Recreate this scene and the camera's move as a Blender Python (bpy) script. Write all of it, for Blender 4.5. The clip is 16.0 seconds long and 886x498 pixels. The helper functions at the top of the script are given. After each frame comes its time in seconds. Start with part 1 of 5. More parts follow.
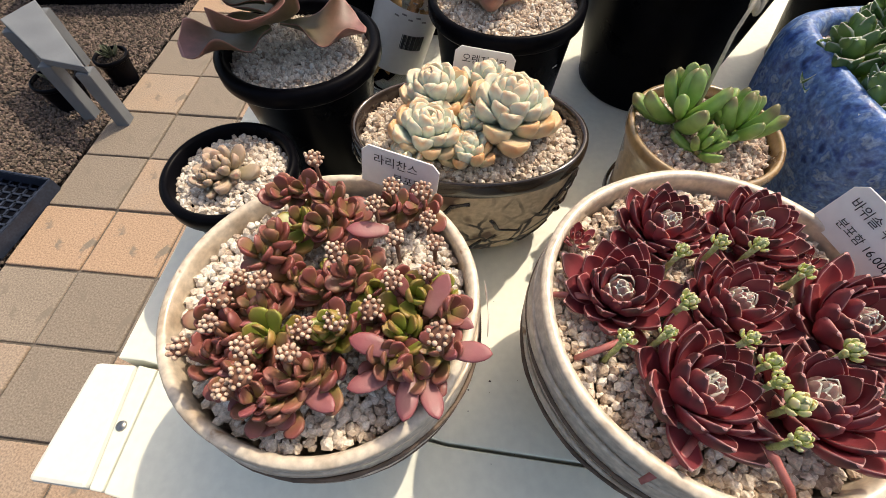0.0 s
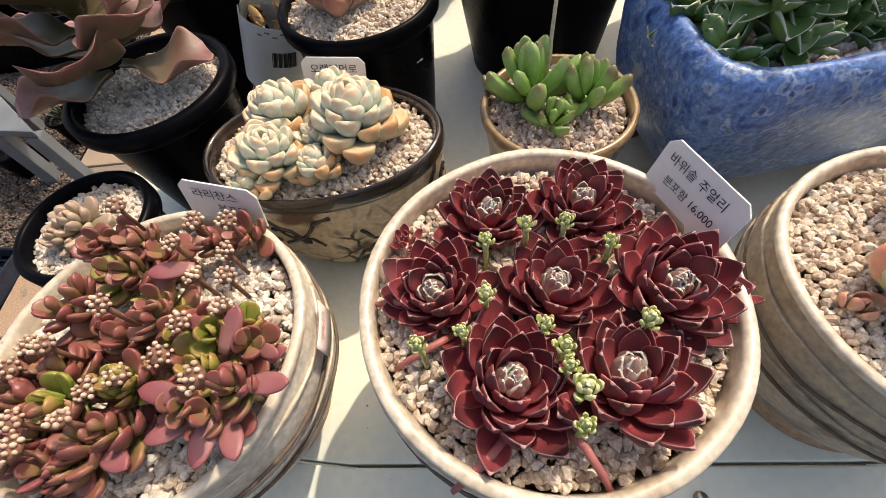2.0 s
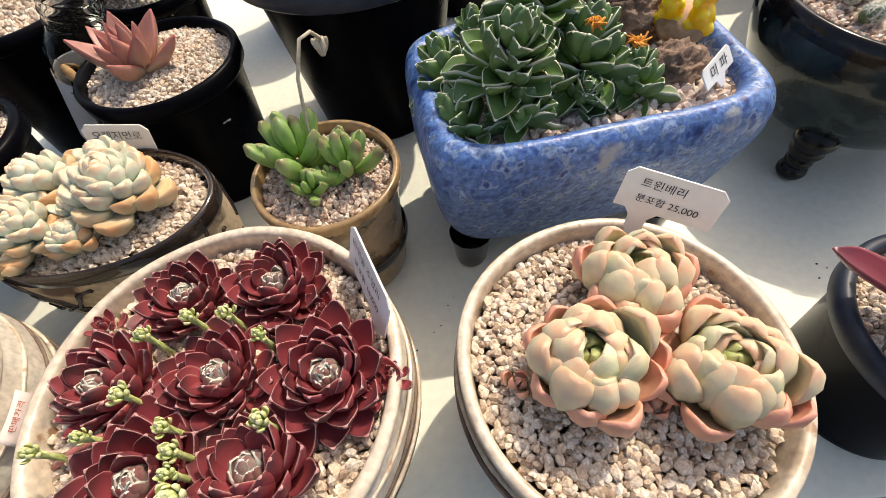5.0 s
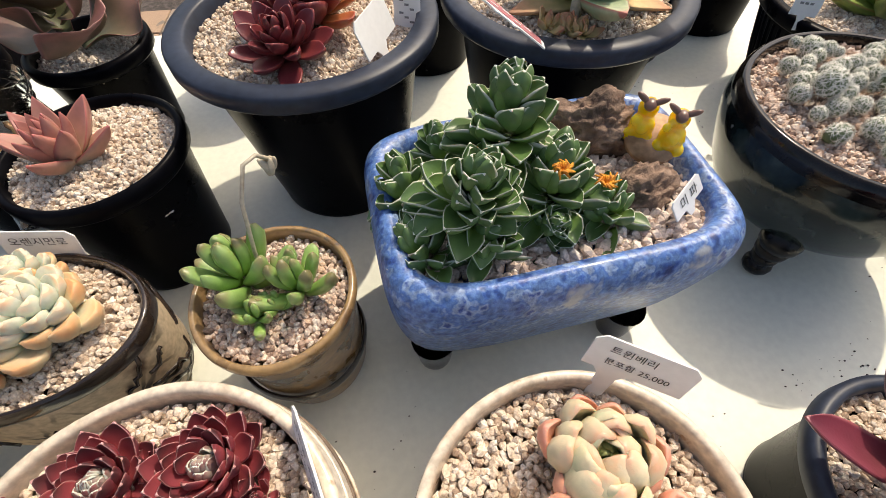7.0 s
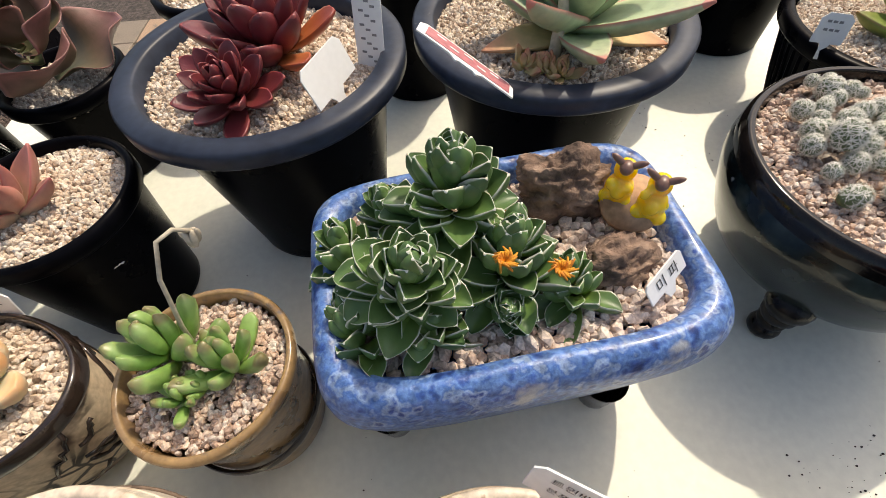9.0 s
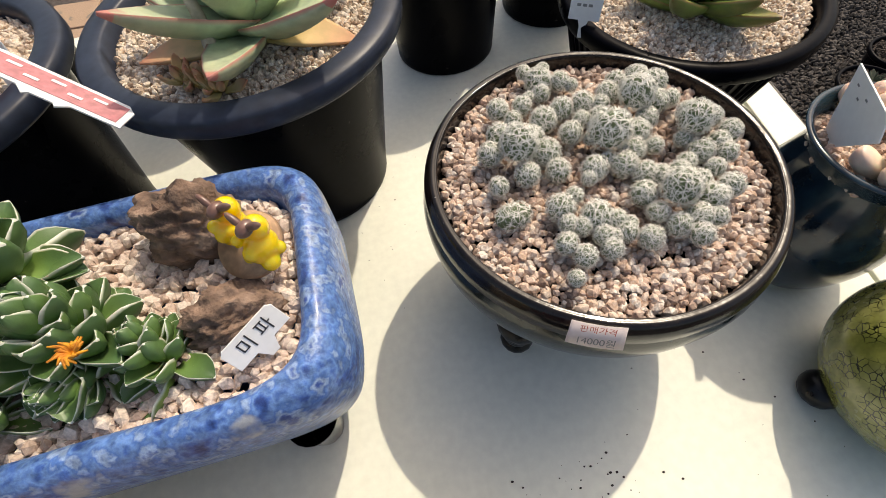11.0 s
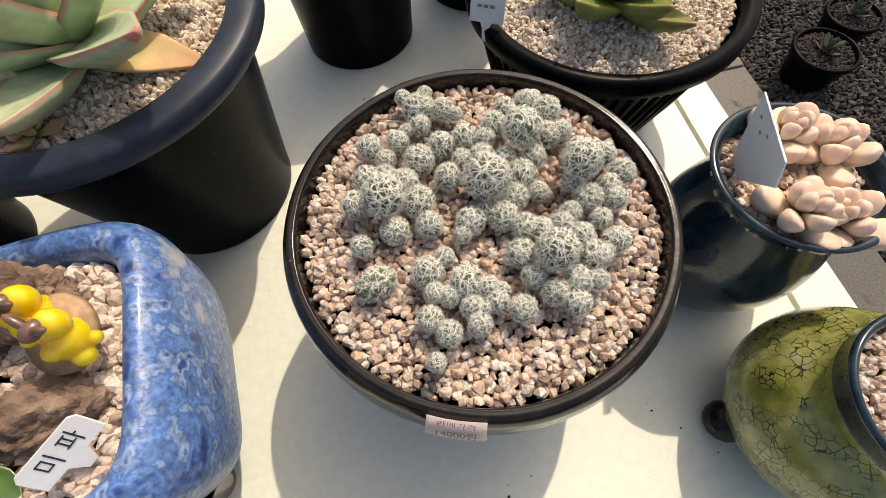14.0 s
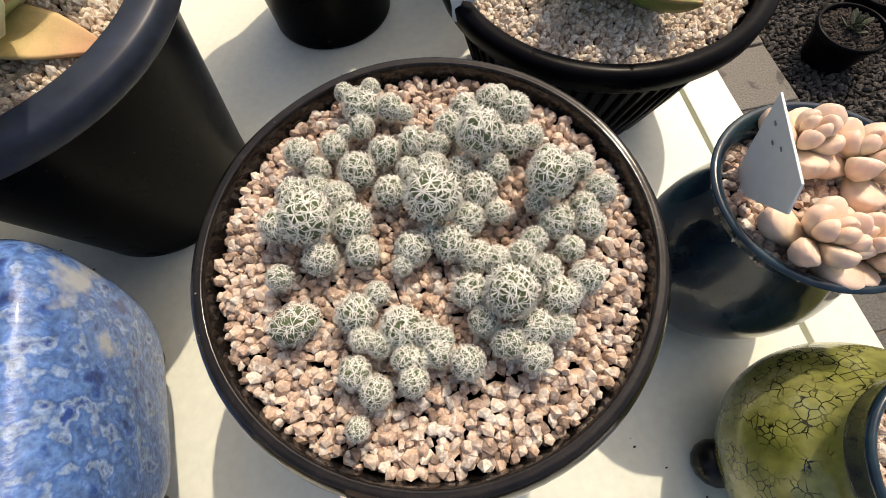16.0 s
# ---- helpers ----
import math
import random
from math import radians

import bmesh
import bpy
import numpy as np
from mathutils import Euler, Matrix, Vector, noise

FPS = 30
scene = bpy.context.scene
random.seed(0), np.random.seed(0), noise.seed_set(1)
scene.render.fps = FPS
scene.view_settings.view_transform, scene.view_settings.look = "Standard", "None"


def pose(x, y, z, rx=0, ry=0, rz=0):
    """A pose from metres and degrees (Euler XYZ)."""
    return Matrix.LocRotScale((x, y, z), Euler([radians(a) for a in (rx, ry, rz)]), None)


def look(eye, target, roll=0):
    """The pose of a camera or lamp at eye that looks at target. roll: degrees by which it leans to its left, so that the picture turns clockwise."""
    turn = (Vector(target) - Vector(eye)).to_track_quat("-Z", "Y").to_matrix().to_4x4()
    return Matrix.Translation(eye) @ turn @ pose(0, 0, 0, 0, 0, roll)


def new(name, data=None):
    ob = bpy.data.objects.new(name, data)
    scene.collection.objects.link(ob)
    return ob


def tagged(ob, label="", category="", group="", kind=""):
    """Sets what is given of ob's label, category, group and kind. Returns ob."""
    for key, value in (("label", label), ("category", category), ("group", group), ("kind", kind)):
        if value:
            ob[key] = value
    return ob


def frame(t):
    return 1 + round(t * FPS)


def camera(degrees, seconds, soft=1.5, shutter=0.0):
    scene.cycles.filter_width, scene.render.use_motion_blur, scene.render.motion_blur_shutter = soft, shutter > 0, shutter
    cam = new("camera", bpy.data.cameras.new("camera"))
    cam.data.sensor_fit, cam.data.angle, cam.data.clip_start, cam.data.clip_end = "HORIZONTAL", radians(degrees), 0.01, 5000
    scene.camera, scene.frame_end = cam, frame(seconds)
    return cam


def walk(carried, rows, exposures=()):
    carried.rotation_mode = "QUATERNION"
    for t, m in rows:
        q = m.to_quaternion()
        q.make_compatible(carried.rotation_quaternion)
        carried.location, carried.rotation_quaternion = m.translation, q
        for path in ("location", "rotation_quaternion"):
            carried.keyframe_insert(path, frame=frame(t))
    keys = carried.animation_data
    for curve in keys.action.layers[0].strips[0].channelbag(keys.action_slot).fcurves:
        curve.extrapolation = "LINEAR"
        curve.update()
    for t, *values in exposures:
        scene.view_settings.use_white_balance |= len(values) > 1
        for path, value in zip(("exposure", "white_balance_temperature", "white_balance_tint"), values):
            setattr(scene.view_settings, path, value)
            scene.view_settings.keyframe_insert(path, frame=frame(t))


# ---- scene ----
cam = camera(90.93, 16.0, soft=0.5)
METRES, EYE, TILT, LEAN, TURN = 0.72, 0.2987, -57.94, 0.56, 0.0
ROWS = [
    (0.0, 0.0, 0.0, 0.0, 0.0, 0.0, 0.0),
    (0.5, 0.0435, 0.0063, 0.0015, 0.18, -0.09, 1.81),
    (1.0, 0.0696, 0.0056, -0.0064, 0.17, -0.13, 5.02),
    (1.5, 0.0985, 0.0088, -0.0034, 0.32, -0.13, 7.52),
    (2.0, 0.1183, 0.012, -0.0019, 0.5, -0.07, 9.45),
    (2.5, 0.1527, 0.0138, 0.0024, 0.72, 0.09, 10.46),
    (3.0, 0.2037, 0.0175, -0.0083, 0.64, 0.16, 11.48),
    (3.5, 0.2614, 0.0105, -0.01, -1.13, -0.26, 11.71),
    (6.0, 0.3066, 0.0182, 0.0435, -4.11, 2.4, 10.25),
    (6.5, 0.3023, 0.0324, 0.0745, -6.15, 2.02, 10.4),
    (7.0, 0.3338, 0.0223, 0.1031, -6.09, 1.82, 10.44),
    (7.5, 0.3875, 0.0233, 0.1275, -5.89, 1.91, 10.36),
    (8.0, 0.3968, 0.0416, 0.1465, -5.2, 2.01, 10.35),
    (8.5, 0.3971, 0.0482, 0.1483, -4.08, 2.38, 9.97),
    (9.0, 0.403, 0.0514, 0.1515, -3.01, 2.09, 9.26),
    (9.5, 0.4726, 0.0558, 0.16, -2.54, 1.1, 9.52),
    (10.0, 0.5636, 0.0632, 0.1583, -2.18, 0.05, 10.95),
    (12.5, 0.7177, 0.098, 0.1578, -7.65, -5.0, 15.01),
    (13.0, 0.7358, 0.1132, 0.1656, -7.72, -5.67, 15.01),
    (13.5, 0.7486, 0.1143, 0.1782, -7.82, -6.95, 15.21),
    (14.0, 0.7582, 0.1053, 0.1969, -7.77, -8.11, 15.19),
    (14.5, 0.7701, 0.1127, 0.2053, -7.61, -8.75, 15.06),
    (15.0, 0.7747, 0.1257, 0.2101, -7.31, -8.98, 14.65),
    (15.5, 0.7975, 0.1391, 0.2068, -6.86, -9.82, 14.42),
    (16.0, 0.8056, 0.1507, 0.2089, -6.74, -10.82, 14.47),
]
walk(cam, [(t, pose(0, 0, EYE, TILT, LEAN, TURN) @ pose(METRES * x, METRES * y, METRES * z, 90 + pitch, roll, yaw)) for t, x, y, z, yaw, pitch, roll in ROWS],
     exposures=[(0.0, 0.34, 7250, 11), (6.0, 0.33, 7130, 11), (10.0, 0.20, 7130, 11), (12.5, 0.12, 7300, 11), (16.0, 0.14, 7350, 11)])

# ---- light ----
SUN_AZ, SUN_EL = 45.0, 54.0     # the sun stands behind the pots, to their right
world = bpy.data.worlds.new("sky")
scene.world = world
world.use_nodes = True
wn = world.node_tree
sky = wn.nodes.new("ShaderNodeTexSky")
sky.sky_type, sky.sun_disc = "NISHITA", False
sky.dust_density, sky.ozone_density = 4.0, 0.6
sky.sun_elevation, sky.sun_rotation = radians(SUN_EL), radians(90 - SUN_AZ)
bg = wn.nodes["Background"]
bg.inputs[1].default_value = 0.15
wn.links.new(sky.outputs[0], bg.inputs[0])
sun = new("sun", bpy.data.lights.new("sun", "SUN"))
sun.data.energy, sun.data.angle, sun.data.color = 2.65, radians(0.8), (1.0, 0.93, 0.80)
toward = Vector((math.cos(radians(SUN_AZ)) * math.cos(radians(SUN_EL)), math.sin(radians(SUN_AZ)) * math.cos(radians(SUN_EL)), math.sin(radians(SUN_EL))))
sun.matrix_basis = look(toward * 6, (0, 0, 0))

# ---- materials ----
RND = random.Random(7)


def ramp_node(nt, stops):
    r = nt.nodes.new("ShaderNodeValToRGB")
    els = r.color_ramp.elements
    while len(els) < len(stops):
        els.new(0.5)
    for e, (p, c) in zip(els, stops):
        e.position, e.color = p, (*c, 1)
    return r


def spread(cols):
    return [(0.3 + 0.4 * i / max(1, len(cols) - 1), c) for i, c in enumerate(cols)]


def noise_node(nt, scale, detail=5, dims="3D", coords="Object"):
    tc = nt.nodes.new("ShaderNodeTexCoord")
    n = nt.nodes.new("ShaderNodeTexNoise")
    n.noise_dimensions = dims
    n.inputs["Scale"].default_value, n.inputs["Detail"].default_value = scale, detail
    nt.links.new(tc.outputs[coords], n.inputs["Vector"])
    return n


def math_node(nt, op, a, b):
    m = nt.nodes.new("ShaderNodeMath")
    m.operation = op
    for i, v in enumerate((a, b)):
        if isinstance(v, (int, float)):
            m.inputs[i].default_value = v
        else:
            nt.links.new(v, m.inputs[i])
    return m.outputs[0]


def mix_node(nt, fac, a, b, mode="MIX"):
    m = nt.nodes.new("ShaderNodeMix")
    m.data_type, m.blend_type = "RGBA", mode
    for sock, v in ((m.inputs[0], fac), (m.inputs[6], a), (m.inputs[7], b)):
        if isinstance(v, (int, float)):
            sock.default_value = v
        elif isinstance(v, tuple):
            sock.default_value = (*v, 1)
        else:
            nt.links.new(v, sock)
    return m.outputs[2]


def base_material(name, rough, metal=0.0, coat=0.0):
    m = bpy.data.materials.new(name)
    m.use_nodes = True
    b = m.node_tree.nodes["Principled BSDF"]
    b.inputs["Roughness"].default_value, b.inputs["Metallic"].default_value = rough, metal
    b.inputs["Coat Weight"].default_value, b.inputs["Coat Roughness"].default_value = coat, 0.08
    return m, m.node_tree, b


def add_bump(nt, b, height, strength, dist):
    bp = nt.nodes.new("ShaderNodeBump")
    bp.inputs["Strength"].default_value, bp.inputs["Distance"].default_value = strength, dist
    nt.links.new(height, bp.inputs["Height"])
    nt.links.new(bp.outputs[0], b.inputs["Normal"])


def surface(name, cols, scale=20, rough=0.5, coat=0.0, bump=0.3, fine=250, dist=0.001, metal=0.0, random_by="", spots=None, grain=1.0, cracks=None):
    """Colours spread by a large noise, speckled and roughened by a fine one."""
    m, nt, b = base_material(name, rough, metal, coat)
    big, small = noise_node(nt, scale), noise_node(nt, fine, 3)
    src = big.outputs[0]
    if random_by == "island":
        g = nt.nodes.new("ShaderNodeNewGeometry")
        src = math_node(nt, "MULTIPLY_ADD", g.outputs["Random Per Island"], 0.44)
        src.node.inputs[2].default_value = 0.28
        src = math_node(nt, "ADD", src, math_node(nt, "MULTIPLY_ADD", big.outputs[0], 0.25))
        src.node.inputs[1].links[0].from_node.inputs[2].default_value = -0.125
    elif random_by == "object":
        o = nt.nodes.new("ShaderNodeObjectInfo")
        src = math_node(nt, "ADD", math_node(nt, "MULTIPLY", o.outputs["Random"], 0.75), math_node(nt, "MULTIPLY", big.outputs[0], 0.26))
    r = ramp_node(nt, spread(cols))
    nt.links.new(src, r.inputs[0])
    f = ramp_node(nt, [(0.3, (1 - 0.28 * grain,) * 3), (0.7, (1 + 0.12 * grain,) * 3)])
    nt.links.new(small.outputs[0], f.inputs[0])
    col = mix_node(nt, 1.0, r.outputs[0], f.outputs[0], "MULTIPLY")
    if spots:
        s_scale, s_at, s_col = spots
        sn = noise_node(nt, s_scale, 4)
        sr = ramp_node(nt, [(s_at, (0, 0, 0)), (s_at + 0.06, (1, 1, 1))])
        nt.links.new(sn.outputs[0], sr.inputs[0])
        col = mix_node(nt, sr.outputs[0], col, s_col)
    if cracks:
        c_scale, c_width, c_col = cracks
        v = nt.nodes.new("ShaderNodeTexVoronoi")
        v.feature = "DISTANCE_TO_EDGE"
        v.inputs["Scale"].default_value = c_scale
        warp = noise_node(nt, c_scale * 1.5, 3)
        tc = nt.nodes.new("ShaderNodeTexCoord")
        add = nt.nodes.new("ShaderNodeVectorMath")
        add.operation = "MULTIPLY_ADD"
        nt.links.new(warp.outputs["Color"], add.inputs[0])
        add.inputs[1].default_value = (0.35 / c_scale,) * 3
        nt.links.new(tc.outputs["Object"], add.inputs[2])
        nt.links.new(add.outputs[0], v.inputs["Vector"])
        cr = ramp_node(nt, [(c_width, (1, 1, 1)), (c_width * 2.2, (0, 0, 0))])
        nt.links.new(v.outputs["Distance"], cr.inputs[0])
        patch = ramp_node(nt, [(0.44, (0, 0, 0)), (0.54, (1, 1, 1))])
        nt.links.new(noise_node(nt, c_scale * 0.3, 2).outputs[0], patch.inputs[0])
        col = mix_node(nt, math_node(nt, "MULTIPLY", cr.outputs[0], patch.outputs[0]), col, c_col)
    nt.links.new(col, b.inputs["Base Color"])
    rr = math_node(nt, "MULTIPLY_ADD", big.outputs[0], 0.3)
    rr.node.inputs[2].default_value = rough - 0.15
    nt.links.new(rr, b.inputs["Roughness"])
    if bump:
        add_bump(nt, b, small.outputs[0], bump, dist)
    return m


def leaf_material(name, along, edge=None, edge_at=0.85, rough=0.42, sss=0.15, vary=0.25, wax=0.0, tip_at=0.97):
    """Colours run from a leaf's base (0) to its tip (1); edge colours its margin."""
    m, nt, b = base_material(name, rough)
    uv = nt.nodes.new("ShaderNodeUVMap")
    sep = nt.nodes.new("ShaderNodeSeparateXYZ")
    nt.links.new(uv.outputs[0], sep.inputs[0])
    n = noise_node(nt, 130, 4, "4D")
    info = nt.nodes.new("ShaderNodeObjectInfo")
    nt.links.new(math_node(nt, "MULTIPLY", info.outputs["Random"], 40.0), n.inputs["W"])
    shift = math_node(nt, "MULTIPLY", math_node(nt, "SUBTRACT", n.outputs[0], 0.5), 0.35)
    shift2 = math_node(nt, "MULTIPLY", math_node(nt, "SUBTRACT", info.outputs["Random"], 0.5), vary)
    pos = math_node(nt, "ADD", math_node(nt, "ADD", sep.outputs[0], shift), shift2)
    r = ramp_node(nt, along)
    nt.links.new(pos, r.inputs[0])
    col = r.outputs[0]
    f = ramp_node(nt, [(0.25, (0.75, 0.75, 0.75)), (0.75, (1.15, 1.15, 1.15))])
    nt.links.new(n.outputs[0], f.inputs[0])
    col = mix_node(nt, 1.0, col, f.outputs[0], "MULTIPLY")
    if edge:
        er = ramp_node(nt, [(edge_at, (0, 0, 0)), (min(1.0, edge_at + 0.1), (1, 1, 1))])
        tip = math_node(nt, "MULTIPLY", math_node(nt, "GREATER_THAN", sep.outputs[0], tip_at), 1.0)
        nt.links.new(math_node(nt, "MAXIMUM", sep.outputs[1], tip), er.inputs[0])
        col = mix_node(nt, er.outputs[0], col, edge)
    nt.links.new(col, b.inputs["Base Color"])
    b.inputs["Subsurface Weight"].default_value = sss
    b.inputs["Subsurface Radius"].default_value = (1.0, 0.6, 0.35)
    b.inputs["Subsurface Scale"].default_value = 0.003
    fine = noise_node(nt, 900, 2)
    add_bump(nt, b, fine.outputs[0], 0.12, 0.0006)
    return m


GRAVEL_COLS = [(0.34, 0.24, 0.17), (0.66, 0.53, 0.40), (0.80, 0.70, 0.57), (0.62, 0.46, 0.33), (0.86, 0.79, 0.69), (0.50, 0.40, 0.31)]
PINK_COLS = [(0.22, 0.155, 0.12), (0.60, 0.43, 0.335), (0.75, 0.605, 0.495), (0.52, 0.345, 0.24), (0.82, 0.74, 0.65), (0.40, 0.31, 0.26)]
PALE_COLS = [(0.42, 0.33, 0.26), (0.74, 0.64, 0.53), (0.86, 0.79, 0.70), (0.66, 0.55, 0.44), (0.88, 0.84, 0.77)]
M_GRAVEL = surface("tan gravel", GRAVEL_COLS, 400, 0.85, bump=0.5, fine=900, dist=0.0005, random_by="island")
M_PINK = surface("pinkish gravel", PINK_COLS, 400, 0.85, bump=0.5, fine=900, dist=0.0005, random_by="island")
M_PALE = surface("pale gravel", PALE_COLS, 400, 0.85, bump=0.5, fine=900, dist=0.0005, random_by="island")
M_TROUGH = surface("coarse trough gravel", [(0.46, 0.33, 0.26), (0.72, 0.59, 0.50), (0.82, 0.72, 0.63), (0.62, 0.49, 0.41)], 250, 0.85, bump=0.5, fine=700, dist=0.0008, random_by="island")
M_GROUND = surface("ground grit", [(0.03, 0.024, 0.02), (0.07, 0.055, 0.047), (0.13, 0.105, 0.095)], 60, 0.95, bump=0.8, fine=180, dist=0.004)
M_SOIL = surface("soil", [(0.03, 0.024, 0.018), (0.07, 0.05, 0.04)], 150, 0.95, bump=0.8, fine=500, dist=0.002)
M_PAVER = surface("concrete paver", [(0.25, 0.205, 0.160), (0.30, 0.245, 0.190), (0.36, 0.275, 0.205), (0.42, 0.285, 0.190)], 9, 0.9, bump=0.6, fine=220, dist=0.002, random_by="object", spots=(16, 0.60, (0.20, 0.165, 0.13)), grain=1.3)
M_GREYPAVER = surface("grey concrete paver", [(0.11, 0.105, 0.095), (0.15, 0.14, 0.125), (0.20, 0.18, 0.155)], 9, 0.9, bump=0.6, fine=220, dist=0.002, random_by="object", spots=(16, 0.60, (0.09, 0.082, 0.072)), grain=1.3)
M_JOINT = surface("joint sand", [(0.10, 0.085, 0.07), (0.17, 0.145, 0.12)], 60, 0.95, bump=0.5)
M_TABLE = surface("painted board", [(0.77, 0.79, 0.68), (0.81, 0.82, 0.71), (0.78, 0.81, 0.71)], 9, 0.45, bump=0.06, fine=160, dist=0.0008, spots=(55, 0.76, (0.64, 0.62, 0.52)), grain=0.2)
M_CAP = surface("white plastic", [(0.74, 0.75, 0.68), (0.80, 0.80, 0.73)], 14, 0.4, bump=0.03, grain=0.15)
M_BLACK = surface("black plastic", [(0.002, 0.002, 0.003), (0.004, 0.004, 0.006)], 20, 0.30, bump=0.06, fine=120, dist=0.0005, spots=(160, 0.73, (0.06, 0.055, 0.05)))
M_BLACK.node_tree.nodes["Principled BSDF"].inputs["Specular IOR Level"].default_value = 0.045
M_NAVY = surface("navy plastic rim", [(0.018, 0.024, 0.040), (0.032, 0.042, 0.068)], 20, 0.42, bump=0.06, fine=150, spots=(200, 0.73, (0.10, 0.10, 0.10)))
M_NAVY.node_tree.nodes["Principled BSDF"].inputs["Specular IOR Level"].default_value = 0.3
M_CLAY = surface("cream stoneware", [(0.50, 0.43, 0.35), (0.66, 0.60, 0.51), (0.58, 0.50, 0.42)], 25, 0.55, coat=0.15, bump=0.25, fine=300, spots=(22, 0.62, (0.33, 0.26, 0.20)))
M_CLAYRIM = surface("glazed cream rim", [(0.50, 0.39, 0.28), (0.70, 0.61, 0.49), (0.60, 0.49, 0.37)], 45, 0.35, coat=0.4, bump=0.12, fine=260, spots=(90, 0.67, (0.36, 0.22, 0.13)))
M_CLAYTAN = surface("tan stoneware", [(0.34, 0.26, 0.18), (0.50, 0.41, 0.30), (0.42, 0.33, 0.24)], 25, 0.5, coat=0.15, bump=0.25, fine=300, spots=(22, 0.62, (0.20, 0.145, 0.10)))
M_CARVED = surface("dark carved line", [(0.10, 0.07, 0.05), (0.20, 0.14, 0.10)], 60, 0.7, bump=0.2)
M_FOOT = surface("black glazed foot", [(0.006, 0.006, 0.007), (0.014, 0.013, 0.013)], 60, 0.3, bump=0.2)
M_FOOT.node_tree.nodes["Principled BSDF"].inputs["Specular IOR Level"].default_value = 0.3
M_TERRA = surface("bare clay foot", [(0.42, 0.24, 0.14), (0.52, 0.33, 0.20)], 30, 0.8, bump=0.3)
M_CRACK = surface("sand-coloured clay", [(0.50, 0.39, 0.26), (0.64, 0.53, 0.38)], 35, 0.55, bump=0.3, fine=250, spots=(24, 0.60, (0.10, 0.055, 0.035)), cracks=(52, 0.035, (0.02, 0.014, 0.01)))
M_DARKGLAZE = surface("dark brown glaze", [(0.012, 0.009, 0.008), (0.045, 0.03, 0.024)], 40, 0.15, coat=0.35, bump=0.1, fine=150)
M_OCHRE = surface("ochre glaze", [(0.16, 0.09, 0.04), (0.36, 0.23, 0.10), (0.25, 0.155, 0.08)], 40, 0.3, coat=0.6, bump=0.2, fine=250, spots=(60, 0.60, (0.13, 0.11, 0.10)))
M_BLUE = surface("blue glaze", [(0.02, 0.05, 0.20), (0.045, 0.115, 0.38), (0.13, 0.25, 0.53), (0.06, 0.15, 0.43), (0.28, 0.39, 0.58), (0.03, 0.08, 0.32)], 110, 0.42, coat=0.2, bump=0.5, fine=260, dist=0.0014, spots=(34, 0.66, (0.36, 0.38, 0.42)), grain=1.6)
M_BOWL = surface("black-green glaze", [(0.004, 0.006, 0.007), (0.009, 0.016, 0.016), (0.030, 0.044, 0.042), (0.006, 0.006, 0.007)], 28, 0.14, coat=0.35, bump=0.08, fine=120, spots=(75, 0.68, (0.20, 0.21, 0.22)))
M_BOWLRIM = surface("black-brown rim glaze", [(0.004, 0.004, 0.004), (0.014, 0.011, 0.010), (0.007, 0.006, 0.006)], 50, 0.16, coat=0.35, bump=0.12, fine=160, spots=(260, 0.72, (0.30, 0.29, 0.28)))
for _m in (M_BOWL, M_BOWLRIM):
    _p = _m.node_tree.nodes["Principled BSDF"]
    _p.inputs["Specular IOR Level"].default_value, _p.inputs["Coat Weight"].default_value = 0.3, 0.1
M_VASE = surface("navy glaze", [(0.004, 0.009, 0.017), (0.009, 0.024, 0.042), (0.018, 0.043, 0.056)], 30, 0.14, coat=0.12, bump=0.06, fine=120)
M_GREENV = surface("moss green glaze", [(0.10, 0.12, 0.025), (0.22, 0.23, 0.05), (0.30, 0.30, 0.10), (0.16, 0.18, 0.05)], 30, 0.25, coat=0.5, bump=0.15, fine=200, cracks=(250, 0.03, (0.02, 0.022, 0.008)))
M_ROCK = surface("brown rock", [(0.07, 0.045, 0.032), (0.24, 0.155, 0.11), (0.38, 0.27, 0.20)], 60, 0.9, bump=0.9, fine=220, dist=0.003)
M_WOOD = surface("cut wood slice", [(0.34, 0.19, 0.10), (0.50, 0.32, 0.19)], 60, 0.7, bump=0.2)
M_TAG = surface("white plastic tag", [(0.80, 0.80, 0.78), (0.86, 0.86, 0.84)], 30, 0.45, bump=0.02, grain=0.1)
M_TAGPINK = surface("printed pink tag", [(0.46, 0.13, 0.15), (0.54, 0.20, 0.21)], 30, 0.45, bump=0.03)
M_INK = surface("black ink", [(0.02, 0.02, 0.025), (0.035, 0.035, 0.04)], 30, 0.6, bump=0)
M_REDINK = surface("red ink", [(0.50, 0.10, 0.07), (0.58, 0.14, 0.10)], 30, 0.6, bump=0)
M_GREYINK = surface("grey ink", [(0.18, 0.18, 0.18), (0.28, 0.28, 0.28)], 30, 0.6, bump=0)
M_STICKER = surface("price sticker paper", [(0.70, 0.58, 0.54), (0.78, 0.68, 0.64)], 60, 0.6, bump=0.03, grain=0.2)
M_STEM = surface("pale dry stem", [(0.45, 0.38, 0.28), (0.60, 0.54, 0.42)], 60, 0.6, bump=0.1)
M_WILT = surface("wilted orange petals", [(0.50, 0.14, 0.01), (0.75, 0.34, 0.02)], 300, 0.7, bump=0.3, fine=700)
M_BUD = surface("lime flower bud", [(0.40, 0.48, 0.12), (0.56, 0.62, 0.24), (0.64, 0.66, 0.36)], 300, 0.6, bump=0.3, fine=700)
